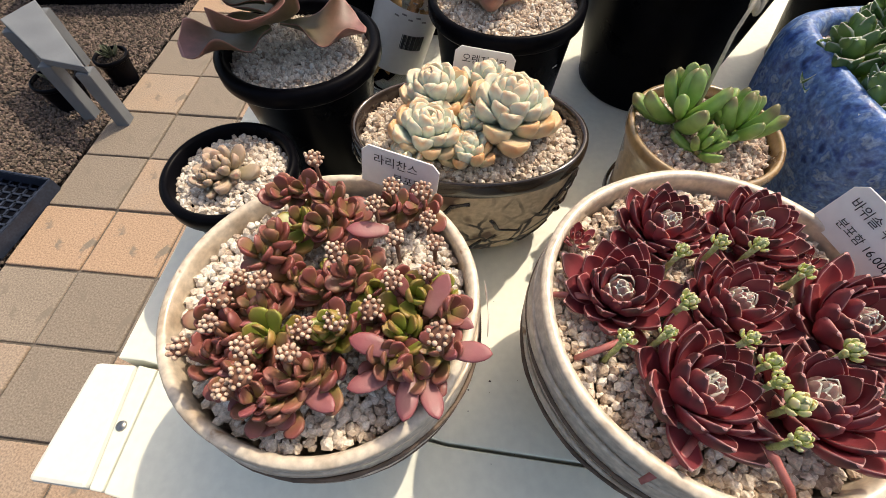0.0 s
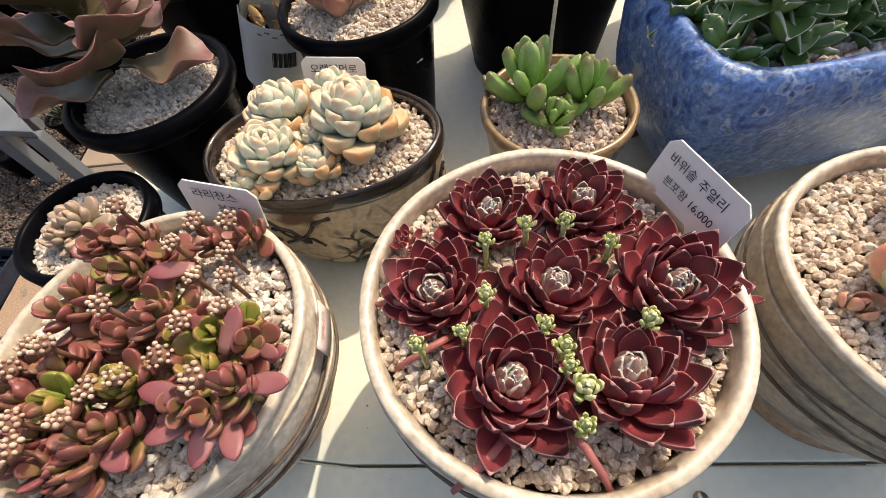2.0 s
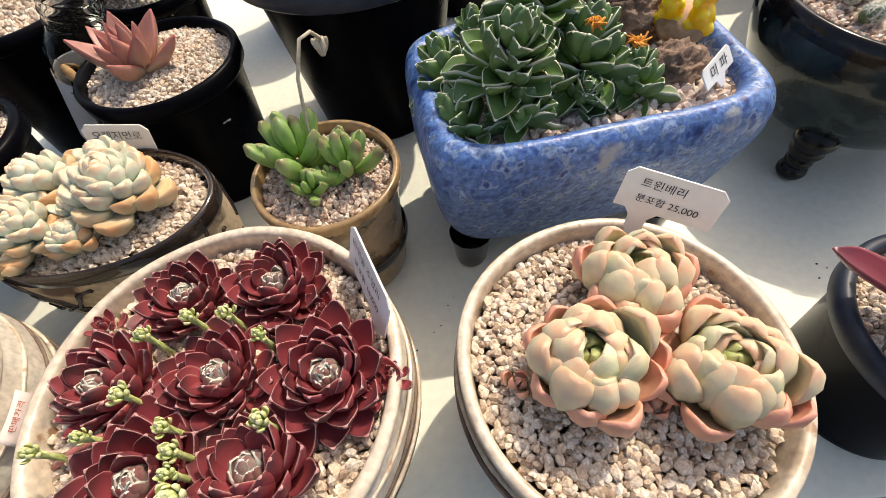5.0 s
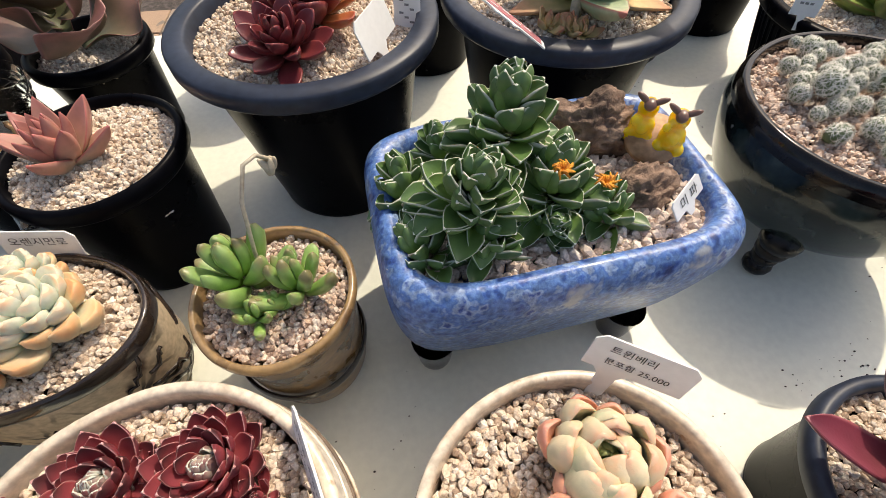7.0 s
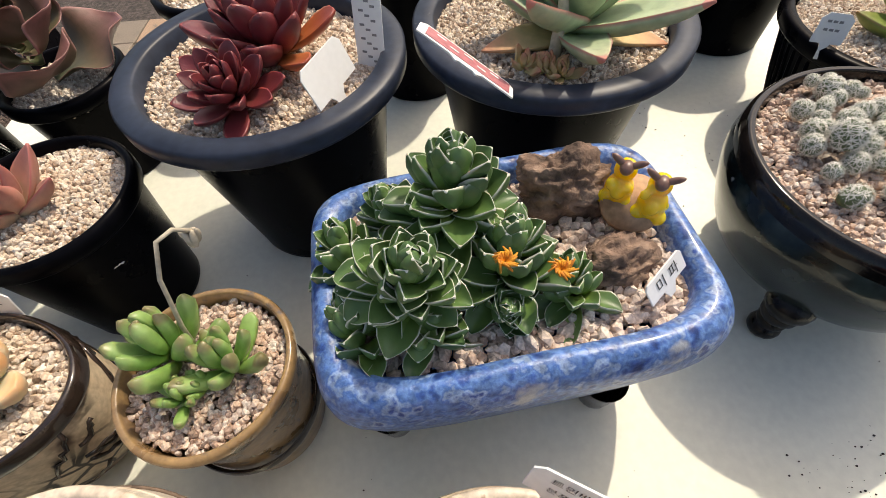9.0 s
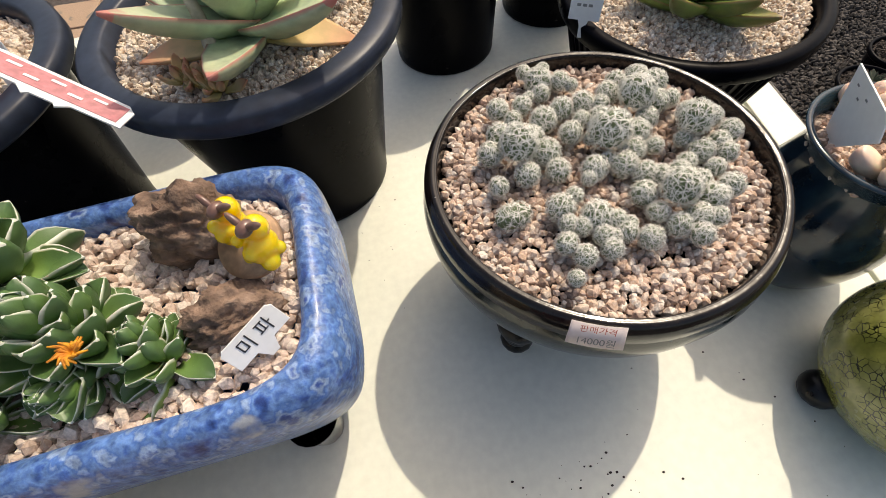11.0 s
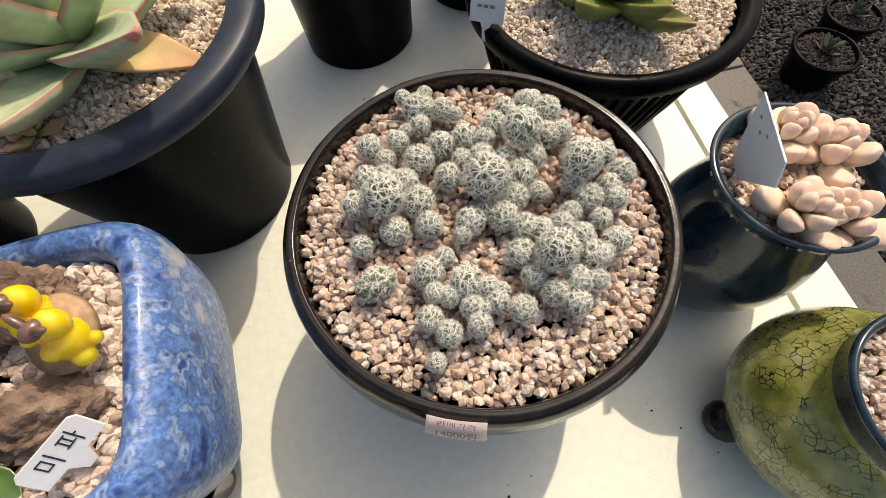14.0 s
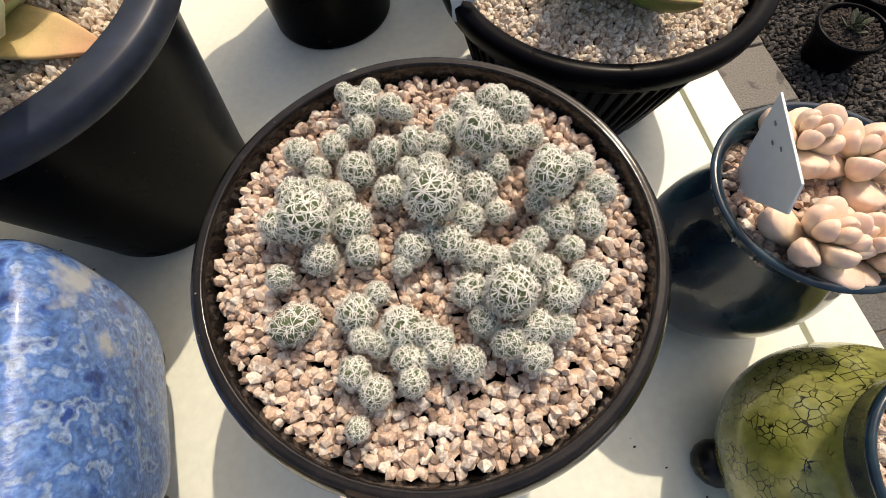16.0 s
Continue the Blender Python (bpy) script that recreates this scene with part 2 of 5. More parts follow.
M_PETAL = surface("pale flower buds", [(0.52, 0.31, 0.23), (0.70, 0.52, 0.40), (0.60, 0.42, 0.29)], 300, 0.6, bump=0.1, random_by="island")
M_CALYX = surface("brown-red calyx", [(0.17, 0.075, 0.045), (0.26, 0.12, 0.075)], 200, 0.6, bump=0.2, fine=600)
M_CACTUS = surface("cactus skin", [(0.07, 0.105, 0.04), (0.14, 0.185, 0.08)], 300, 0.6, bump=0.3, fine=600)
M_SPINE = surface("white spines", [(0.84, 0.82, 0.74), (0.92, 0.90, 0.83)], 300, 0.6, bump=0)
M_STEEL = surface("screw steel", [(0.40, 0.38, 0.35), (0.55, 0.53, 0.50)], 80, 0.35, metal=1.0, bump=0.1)
# the bench's shade is put into this colour: darker and bluer than its paint
M_GREYBOARD = surface("grey-white board in shade tone", [(0.13, 0.14, 0.155), (0.18, 0.195, 0.21)], 10, 0.6, bump=0.1, grain=0.3)
M_YELLOW, _nt, _b = base_material("amber glass", 0.08, coat=0.5)
_b.inputs["Base Color"].default_value = (1.0, 0.64, 0.015, 1)
_b.inputs["Transmission Weight"].default_value = 0.1
_b.inputs["Subsurface Weight"].default_value = 0.9
_b.inputs["Subsurface Radius"].default_value = (1.0, 0.75, 0.1)
_b.inputs["Subsurface Scale"].default_value = 0.010
M_BROWNGLASS = surface("brown glazed clay", [(0.13, 0.065, 0.048), (0.22, 0.115, 0.085)], 60, 0.3, coat=0.4, bump=0)
M_CLEAR, _nt, _b = base_material("clear plastic", 0.05)
_b.inputs["Transmission Weight"].default_value = 1.0
_b.inputs["IOR"].default_value = 1.12
_b.inputs["Base Color"].default_value = (0.93, 0.95, 0.95, 1)

# plants
L_SEMP = leaf_material("houseleek leaf", [(0.0, (0.44, 0.13, 0.13)), (0.4, (0.40, 0.082, 0.094)), (0.74, (0.25, 0.045, 0.056)), (1.0, (0.07, 0.020, 0.023))], (0.48, 0.26, 0.25), 0.92, 0.42, 0.2)
L_SEMPCORE = leaf_material("houseleek heart leaf", [(0.0, (0.38, 0.48, 0.29)), (0.5, (0.40, 0.38, 0.31)), (1.0, (0.20, 0.07, 0.07))], (0.60, 0.60, 0.52), 0.76, 0.6, 0.15)
L_EGG = leaf_material("peach-green plump leaf", [(0.0, (0.45, 0.53, 0.25)), (0.5, (0.60, 0.60, 0.38)), (0.85, (0.70, 0.60, 0.41)), (1.0, (0.68, 0.42, 0.27))], (0.68, 0.44, 0.30), 0.95, 0.45, 0.3, vary=0.1)
L_EGGTOP = leaf_material("grey-green upper leaf", [(0.0, (0.30, 0.44, 0.14)), (0.4, (0.45, 0.54, 0.25)), (0.85, (0.60, 0.60, 0.39)), (1.0, (0.68, 0.58, 0.39))], (0.60, 0.53, 0.36), 0.95, 0.45, 0.3, vary=0.1)
L_EGGPINK = leaf_material("coral outer leaf", [(0.0, (0.58, 0.50, 0.32)), (0.5, (0.68, 0.46, 0.32)), (1.0, (0.70, 0.30, 0.21))], (0.70, 0.34, 0.25), 0.9, 0.45, 0.3)
L_EGGHEART = leaf_material("green heart leaf", [(0.0, (0.16, 0.30, 0.05)), (0.6, (0.30, 0.42, 0.12)), (1.0, (0.48, 0.50, 0.22))], None, 0.9, 0.4, 0.3)
L_WHITE = leaf_material("frosted blue-green leaf", [(0.0, (0.38, 0.50, 0.39)), (0.6, (0.52, 0.61, 0.51)), (0.88, (0.62, 0.62, 0.50)), (1.0, (0.70, 0.48, 0.30))], (0.76, 0.62, 0.44), 0.96, 0.55, 0.25, vary=0.08, tip_at=0.975)
L_PEACH = leaf_material("peach-tipped leaf", [(0.0, (0.48, 0.54, 0.39)), (0.5, (0.60, 0.57, 0.41)), (0.82, (0.68, 0.52, 0.32)), (1.0, (0.66, 0.36, 0.17))], None, 0.95, 0.5, 0.3)
L_PACHY = leaf_material("green finger leaf", [(0.0, (0.20, 0.36, 0.07)), (0.5, (0.25, 0.42, 0.11)), (0.85, (0.28, 0.42, 0.14)), (1.0, (0.22, 0.20, 0.09))], None, 0.9, 0.35, 0.25)
L_AGAVE = leaf_material("white-edged green leaf", [(0.0, (0.24, 0.37, 0.07)), (0.45, (0.125, 0.225, 0.062)), (1.0, (0.075, 0.145, 0.052))], (0.66, 0.67, 0.58), 0.90, 0.4, 0.1, tip_at=0.975, vary=0.5)
L_LANCE = leaf_material("dusky pink leaf", [(0.0, (0.42, 0.34, 0.22)), (0.4, (0.46, 0.25, 0.19)), (1.0, (0.40, 0.15, 0.13))], (0.42, 0.12, 0.11), 0.92, 0.45, 0.25)
L_MAROON = leaf_material("maroon waxy leaf", [(0.0, (0.26, 0.075, 0.06)), (0.5, (0.22, 0.040, 0.044)), (1.0, (0.13, 0.022, 0.030))], (0.26, 0.055, 0.05), 0.9, 0.32, 0.2)
L_ORANGE = leaf_material("orange ageing leaf", [(0.0, (0.46, 0.18, 0.06)), (0.6, (0.48, 0.14, 0.05)), (1.0, (0.30, 0.06, 0.04))], None, 0.9, 0.4, 0.25)
L_JADE = leaf_material("grey-green agave leaf", [(0.0, (0.42, 0.50, 0.28)), (0.5, (0.43, 0.53, 0.33)), (0.9, (0.46, 0.48, 0.31)), (1.0, (0.42, 0.12, 0.10))], (0.52, 0.20, 0.16), 0.90, 0.5, 0.15, tip_at=0.93)
L_DRY = leaf_material("withered yellow leaf", [(0.0, (0.52, 0.44, 0.16)), (0.5, (0.62, 0.45, 0.22)), (1.0, (0.52, 0.22, 0.13))], None, 0.9, 0.7, 0.1)
L_LIME = leaf_material("lime waxy leaf", [(0.0, (0.20, 0.28, 0.05)), (0.6, (0.22, 0.29, 0.065)), (1.0, (0.24, 0.20, 0.06))], (0.36, 0.22, 0.08), 0.93, 0.35, 0.2)
L_MOON = leaf_material("pale pink bead leaf", [(0.0, (0.72, 0.56, 0.38)), (0.5, (0.84, 0.67, 0.51)), (1.0, (0.84, 0.60, 0.48))], None, 0.9, 0.5, 0.3)
L_CRAS = leaf_material("reddish crassula leaf", [(0.0, (0.26, 0.21, 0.07)), (0.35, (0.28, 0.165, 0.085)), (0.7, (0.28, 0.112, 0.080)), (1.0, (0.26, 0.078, 0.068))], None, 0.93, 0.4, 0.2, vary=0.7)
L_CRASGREEN = leaf_material("green crassula leaf", [(0.0, (0.20, 0.26, 0.04)), (0.6, (0.26, 0.28, 0.05)), (1.0, (0.32, 0.19, 0.06))], None, 0.93, 0.4, 0.2, vary=0.5)
L_CRASPINK = leaf_material("mauve crassula leaf", [(0.0, (0.31, 0.145, 0.13)), (0.6, (0.31, 0.115, 0.12)), (1.0, (0.27, 0.075, 0.085))], None, 0.93, 0.45, 0.25, vary=0.5)
L_BROWN = leaf_material("bronze paddle leaf", [(0.0, (0.07, 0.08, 0.028)), (0.45, (0.095, 0.070, 0.037)), (0.8, (0.16, 0.078, 0.062)), (1.0, (0.24, 0.10, 0.095))], (0.34, 0.17, 0.155), 0.90, 0.5, 0.1)
L_SPIKE = leaf_material("purple strap leaf", [(0.0, (0.24, 0.06, 0.07)), (0.5, (0.20, 0.04, 0.065)), (1.0, (0.14, 0.025, 0.045))], (0.30, 0.09, 0.11), 0.9, 0.4, 0.2)
L_TAUPE = leaf_material("taupe bead leaf", [(0.0, (0.38, 0.34, 0.22)), (0.6, (0.48, 0.38, 0.27)), (1.0, (0.50, 0.36, 0.27))], None, 0.9, 0.55, 0.2)
L_DARKWEED = leaf_material("small dark leaf", [(0.0, (0.03, 0.045, 0.025)), (1.0, (0.09, 0.10, 0.06))], None, 0.9, 0.6, 0.0)

# ---- building blocks ----


def smooth(me):
    me.polygons.foreach_set("use_smooth", [True] * len(me.polygons))


def mesh_of(name, verts, faces, mat, shade=True, uvs=None):
    me = bpy.data.meshes.new(name)
    me.from_pydata(verts, [], faces)
    me.materials.append(mat)
    if shade:
        smooth(me)
    if uvs:
        layer = me.uv_layers.new(name="UVMap")
        for lp in me.loops:
            layer.data[lp.index].uv = uvs[lp.vertex_index]
    me.update()
    return me


def put(name, me, parent=None, m=None, label=""):
    ob = new(name, me)
    ob.parent = parent
    if m is not None:
        ob.matrix_basis = m
    return tagged(ob, label)


def part(name, bm, mat, parent, label="", shade=True):
    me = bpy.data.meshes.new(name)
    bm.to_mesh(me)
    bm.free()
    me.materials.append(mat)
    if shade:
        smooth(me)
    return put(name, me, parent, None, label)


def thing(name, label, category, at, group="", turn=0.0):
    ob = new(name)
    ob.empty_display_size = 0.02
    ob.matrix_basis = pose(*at, 0, 0, turn)
    return tagged(ob, label, category, group)


def loft(name, rings, mat, closed_ends=(False, False), wobble=0.0, seed=0):
    """A skin through rings of points, each ring with the same count."""
    n = len(rings[0])
    verts, faces = [], []
    for k, ring in enumerate(rings):
        for x, y, z in ring:
            w = wobble * noise.noise(Vector((x * 18 + seed, y * 18, z * 25)))
            s = 1 + w
            verts.append((x * s, y * s, z + w * 0.004))
    for k in range(len(rings) - 1):
        for i in range(n):
            j = (i + 1) % n
            faces.append((k * n + i, k * n + j, (k + 1) * n + j, (k + 1) * n + i))
    if closed_ends[0]:
        faces.append(tuple(reversed(range(n))))
    if closed_ends[1]:
        faces.append(tuple((len(rings) - 1) * n + i for i in range(n)))
    return mesh_of(name, verts, faces, mat)


def circle_ring(r, z, n=64, ax=1.0, ay=1.0):
    return [(r * ax * math.cos(2 * math.pi * i / n), r * ay * math.sin(2 * math.pi * i / n), z) for i in range(n)]


def box_ring(hx, hy, z, n=96, power=5.0):
    pts = []
    for i in range(n):
        a = 2 * math.pi * i / n
        c, s = math.cos(a), math.sin(a)
        k = (abs(c) ** power + abs(s) ** power) ** (-1 / power)
        pts.append((hx * c * k, hy * s * k, z))
    return pts


def fine_profile(pts, steps=4):
    """Rounds a profile of (r, z) points with a Catmull-Rom curve."""
    out = []
    P = [pts[0], *pts, pts[-1]]
    for i in range(1, len(P) - 2):
        for k in range(steps):
            t = k / steps
            out.append(tuple(0.5 * (2 * P[i][j] + (P[i + 1][j] - P[i - 1][j]) * t + (2 * P[i - 1][j] - 5 * P[i][j] + 4 * P[i + 1][j] - P[i + 2][j]) * t * t
                                    + (3 * P[i][j] - P[i - 1][j] - 3 * P[i + 1][j] + P[i + 2][j]) * t ** 3) for j in (0, 1)))
    return out + [pts[-1]]


def lathe(name, profile, mat, parent, n=64, wobble=0.0, seed=0, label="", ax=1.0, ay=1.0, rounded=True, ends=(True, False)):
    prof = fine_profile(profile) if rounded else profile
    return put(name, loft(name, [circle_ring(r, z, n, ax, ay) for r, z in prof], mat, ends, wobble, seed), parent, None, label)


def blob(bm, c, r, seg=8, rings=6, squash=(1, 1, 1), rot=None):
    m = Matrix.Translation(c) @ (rot.to_4x4() if rot else Matrix.Identity(4)) @ Matrix.Diagonal((r * squash[0], r * squash[1], r * squash[2], 1))
    bmesh.ops.create_uvsphere(bm, u_segments=seg, v_segments=rings, radius=1, matrix=m)


def tube(name, path, radii, mat, parent=None, n=8, label=""):
    rings = []
    for i, p in enumerate(path):
        d = (Vector(path[min(i + 1, len(path) - 1)]) - Vector(path[max(i - 1, 0)])).normalized()
        q = d.to_track_quat("Z", "Y").to_matrix()
        rings.append([tuple(Vector(p) + q @ Vector((radii[i] * math.cos(2 * math.pi * k / n), radii[i] * math.sin(2 * math.pi * k / n), 0))) for k in range(n)])
    return put(name, loft(name, rings, mat, (True, True)), parent, None, label)


def prism(name, pts, z0, z1, mat, parent=None, label="", bevel=0.0015):
    bm = bmesh.new()
    low = [bm.verts.new((x, y, z0)) for x, y in pts]
    f = bm.faces.new(low)
    up = bmesh.ops.extrude_face_region(bm, geom=[f])
    bmesh.ops.translate(bm, verts=[v for v in up["geom"] if isinstance(v, bmesh.types.BMVert)], vec=(0, 0, z1 - z0))
    bmesh.ops.recalc_face_normals(bm, faces=bm.faces)
    if bevel:
        bmesh.ops.bevel(bm, geom=list(bm.edges), offset=bevel, segments=2, affect="EDGES", profile=0.5)
    return part(name, bm, mat, parent, label, shade=False)


def box(bm, c, s, m=None):
    mm = Matrix.Translation(c) @ Matrix.Diagonal((*s, 1))
    bmesh.ops.create_cube(bm, size=1, matrix=(m @ mm) if m is not None else mm)


def stones(name, label, spot, count, size, mat, inside, height, seed=1, layers=2):
    """Loose angular stones over an area: ONE object of many."""
    rng = np.random.RandomState(seed)
    t = (1 + 5 ** 0.5) / 2
    ico = np.array([(-1, t, 0), (1, t, 0), (-1, -t, 0), (1, -t, 0), (0, -1, t), (0, 1, t), (0, -1, -t), (0, 1, -t), (t, 0, -1), (t, 0, 1), (-t, 0, -1), (-t, 0, 1)]) / 1.9
    tris = np.array([(0, 11, 5), (0, 5, 1), (0, 1, 7), (0, 7, 10), (0, 10, 11), (1, 5, 9), (5, 11, 4), (11, 10, 2), (10, 7, 6), (7, 1, 8),
                     (3, 9, 4), (3, 4, 2), (3, 2, 6), (3, 6, 8), (3, 8, 9), (4, 9, 5), (2, 4, 11), (6, 2, 10), (8, 6, 7), (9, 8, 1)])
    V, T, k = [], [], 0
    cells = []
    (x0, y0), (x1, y1) = spot
    step = size * 0.73
    for layer in range(layers):
        y, row = y0, 0
        while y < y1:
            x = x0 + (row % 2) * step / 2
            while x < x1:
                cells.append((x + rng.uniform(-0.42, 0.42) * step + layer * step * 0.5, y + rng.uniform(-0.42, 0.42) * step, layer))
                x += step
            y += step * 0.9
            row += 1
    for x, y, layer in cells:
        if not inside(x, y):
            continue
        s = size * 0.5 * rng.uniform(0.75, 1.3)
        q = np.linalg.qr(rng.normal(size=(3, 3)))[0]
        p = ico * (s * np.array([rng.uniform(0.85, 1.3), rng.uniform(0.75, 1.1), rng.uniform(0.6, 0.9)])) * rng.uniform(0.72, 1.2, (12, 1))
        p = p @ q
        p += (x, y, height(x, y) - layer * size * 0.36 + rng.uniform(-0.2, 0.25) * size)
        V.append(p)
        T.append(tris + k)
        k += 12
    V, T = np.concatenate(V), np.concatenate(T)
    me = bpy.data.meshes.new(name)
    me.from_pydata(V.tolist(), [], T.tolist())
    me.materials.append(mat)
    return tagged(new(name, me), label, "gravel", kind="stuff")


def pot_gravel(label, x, y, z, r, mat, size=0.0046, dome=0.004, seed=1, ax=1.0, ay=1.0, turn=0.0):
    """Gravel in a round or oval pot, on a bed of soil."""
    ca, sa = math.cos(radians(turn)), math.sin(radians(turn))

    def q(px, py):
        dx, dy = px - x, py - y
        return math.hypot((dx * ca + dy * sa) / ax, (-dx * sa + dy * ca) / ay) / r
    k = r * max(ax, ay)
    return stones("gravel", label, ((x - k, y - k), (x + k, y + k)), 0, size, mat, lambda px, py: q(px, py) < 0.985,
                  lambda px, py: z + dome * (1 - q(px, py) ** 2) + 0.0012 * noise.noise(Vector((px * 60, py * 60, seed))), seed)


def leaf_mesh(name, mat, L, W, T, widths, cup=0.25, curl=0.3, nu=9, nv=10, keel=0.0, wave=0.0, thick=((0, 0.7), (0.4, 1.0), (0.8, 0.85), (1, 0.25))):
    """A fleshy leaf from the origin along +x, its inner face up. widths and thick: (place along it, share of W or T)."""
    wx, wy = zip(*widths)
    tx, ty = zip(*thick)
    verts, uvs, faces = [], [], []
    for i in range(nu + 1):
        u = i / nu
        u = 1 - (1 - u) ** 1.3
        hw, th = W / 2 * float(np.interp(u, wx, wy)), T / 2 * float(np.interp(u, tx, ty))
        a = curl * u
        x, z = (L * math.sin(a) / curl, L * (1 - math.cos(a)) / curl) if abs(curl) > 1e-4 else (L * u, 0)
        nx, nz = -math.sin(a), math.cos(a)
        for k in range(nv):
            g = 2 * math.pi * k / nv
            c, s = math.cos(g), math.sin(g)
            y = hw * c
            h = cup * hw * c * c + (th * 0.55 * s if s > 0 else th * 1.45 * s - keel * hw * (1 - abs(c)))
            h += wave * hw * math.sin(u * 9 + (2 if c > 0 else 0)) * abs(c)
            verts.append((x + nx * h, y, z + nz * h))
            uvs.append((u, abs(c)))
    for i in range(nu):
        for k in range(nv):
            j = (k + 1) % nv
            faces.append((i * nv + k, i * nv + j, (i + 1) * nv + j, (i + 1) * nv + k))
    faces.append(tuple(reversed(range(nv))))
    faces.append(tuple(nu * nv + k for k in range(nv)))
    return mesh_of(name, verts, [f[::-1] for f in faces], mat, uvs=uvs)


OVATE = ((0, 0.45), (0.25, 0.8), (0.55, 1.0), (0.8, 0.82), (0.93, 0.45), (1, 0.06))
SPOON = ((0, 0.4), (0.3, 0.7), (0.65, 1.0), (0.85, 0.85), (0.95, 0.55), (1, 0.12))
LANCE = ((0, 0.75), (0.3, 1.0), (0.6, 0.8), (0.85, 0.38), (1, 0.03))
STRAP = ((0, 0.7), (0.3, 0.95), (0.6, 1.0), (0.85, 0.65), (1, 0.05))
WEDGE = ((0, 0.8), (0.35, 1.0), (0.7, 0.95), (0.86, 0.62), (1, 0.04))
FINGER = ((0, 0.55), (0.25, 0.85), (0.6, 1.0), (0.85, 0.85), (0.95, 0.5), (1, 0.15))
POINTED = ((0, 0.55), (0.3, 0.85), (0.6, 1.0), (0.78, 0.86), (0.9, 0.5), (0.97, 0.16), (1, 0.03))
ROUND = ((0, 0.5), (0.3, 0.8), (0.6, 1.0), (0.85, 0.8), (0.95, 0.5), (1, 0.2))
PADDLE = ((0, 0.16), (0.12, 0.2), (0.35, 0.85), (0.6, 1.0), (0.85, 0.8), (1, 0.25))


def rosette(name, label, category, at, leaves, n, r=(0.004, 0.001), z=(0.0, 0.012), elev=(10, 80), size=(1.0, 0.35), power=1.0, tilt=(0, 0), turn=0.0,
            group="", seed=1, jitter=5.0, spiral=137.5, sink=0.0, flat=1.0):
    """A plant of spiralled leaves, outer ones first. leaves: (share of the count, leaf mesh) from the outside in. tilt: degrees it leans about x and y."""
    rng = random.Random(seed)
    plant = new(name)
    plant.empty_display_size = 0.01
    plant.matrix_basis = pose(*at, tilt[0], tilt[1], turn)
    tagged(plant, label, category, group)
    for i in range(n):
        f = i / max(1, n - 1)
        g = f ** power
        me = next(m for share, m in leaves if f <= share + 1e-6)
        s = (size[0] + (size[1] - size[0]) * g) * rng.uniform(0.9, 1.08)
        m = pose(0, 0, 0, 0, 0, i * spiral + rng.uniform(-jitter, jitter)) @ pose(r[0] + (r[1] - r[0]) * f, 0, z[0] + (z[1] - z[0]) * f) \
            @ pose(0, 0, 0, rng.uniform(-jitter, jitter), -(elev[0] + (elev[1] - elev[0]) * g) + rng.uniform(-jitter, jitter), rng.uniform(-jitter, jitter))
        put("leaf", me, plant, m @ Matrix.Diagonal((s, s * rng.uniform(0.92, 1.08), s * flat, 1)))
    return plant


def text_on(words, size, mat, parent, m, name="writing", squeeze=1.0):
    cu = bpy.data.curves.new(name, "FONT")
    cu.body, cu.size, cu.align_x, cu.align_y = words, size, "CENTER", "CENTER"
    cu.fill_mode = "FRONT"
    tmp = new(name, cu)
    me = bpy.data.meshes.new_from_object(tmp.evaluated_get(bpy.context.evaluated_depsgraph_get()))
    bpy.data.objects.remove(tmp)
    me.materials.append(mat)
    return put(name, me, parent, m @ Matrix.Diagonal((squeeze, 1, 1, 1)))


def bars(lines, mat, parent, m, name="writing"):
    """Writing that cannot be read, as strokes: (x, y, width, height) each."""
    bm = bmesh.new()
    for x, y, w, h in lines:
        box(bm, (x, y, 0), (w, h, 0.0002))
    put_ob = part(name, bm, mat, parent, "", shade=False)
    put_ob.matrix_basis = m
    return put_ob


def plant_tag(label, corner, right, down, w, h, stem=0.03, mat=None, lines=(), stem_at=0.5, ink=None, name="plant_tag", cut=0.004, outline=None):
    """A flat plastic tag: corner is its upper left corner, right and down its directions; its stem runs on downwards."""
    X, D = Vector(right).normalized(), Vector(down).normalized()
    Z = X.cross(-D).normalized()
    D = -Z.cross(X).normalized()
    base = Matrix((( X.x, -D.x, Z.x, corner[0]), (X.y, -D.y, Z.y, corner[1]), (X.z, -D.z, Z.z, corner[2]), (0, 0, 0, 1)))
    tag = new(name)
    tag.empty_display_size = 0.01
    tag.matrix_basis = base
    tagged(tag, label, "plant tag")
    sx, sw = stem_at * w, w * 0.17
    pts = [(cut, 0), (w - cut, 0), (w, -cut), (w, -h), (sx + sw, -h), (sx + sw * 0.6, -h - 0.004), (sx + sw * 0.45, -h - stem), (sx - sw * 0.45, -h - stem), (sx - sw * 0.6, -h - 0.004), (sx - sw, -h), (0, -h), (0, -cut)]
    prism("card", outline or pts, -0.0005, 0.0005, mat or M_TAG, tag, bevel=0.0002)
    for words, x, y, size in lines:
        text_on(words, size, ink or M_INK, tag, pose(x * w, -y * h, 0.0008))
    return tag


# ---- the setting ----
GZ = -0.66


def slab(name, pts, z0, z1, mat, label, category, kind="structure"):
    ob = prism(name, pts, z0, z1, mat, None, label, 0.0)
    return tagged(ob, label, category, kind=kind)


slab("ground", [(-60, -60), (60, -60), (60, 60), (-60, 60)], GZ - 0.3, GZ - 0.03, M_GROUND, "dark gritty bare ground around the table", "ground")

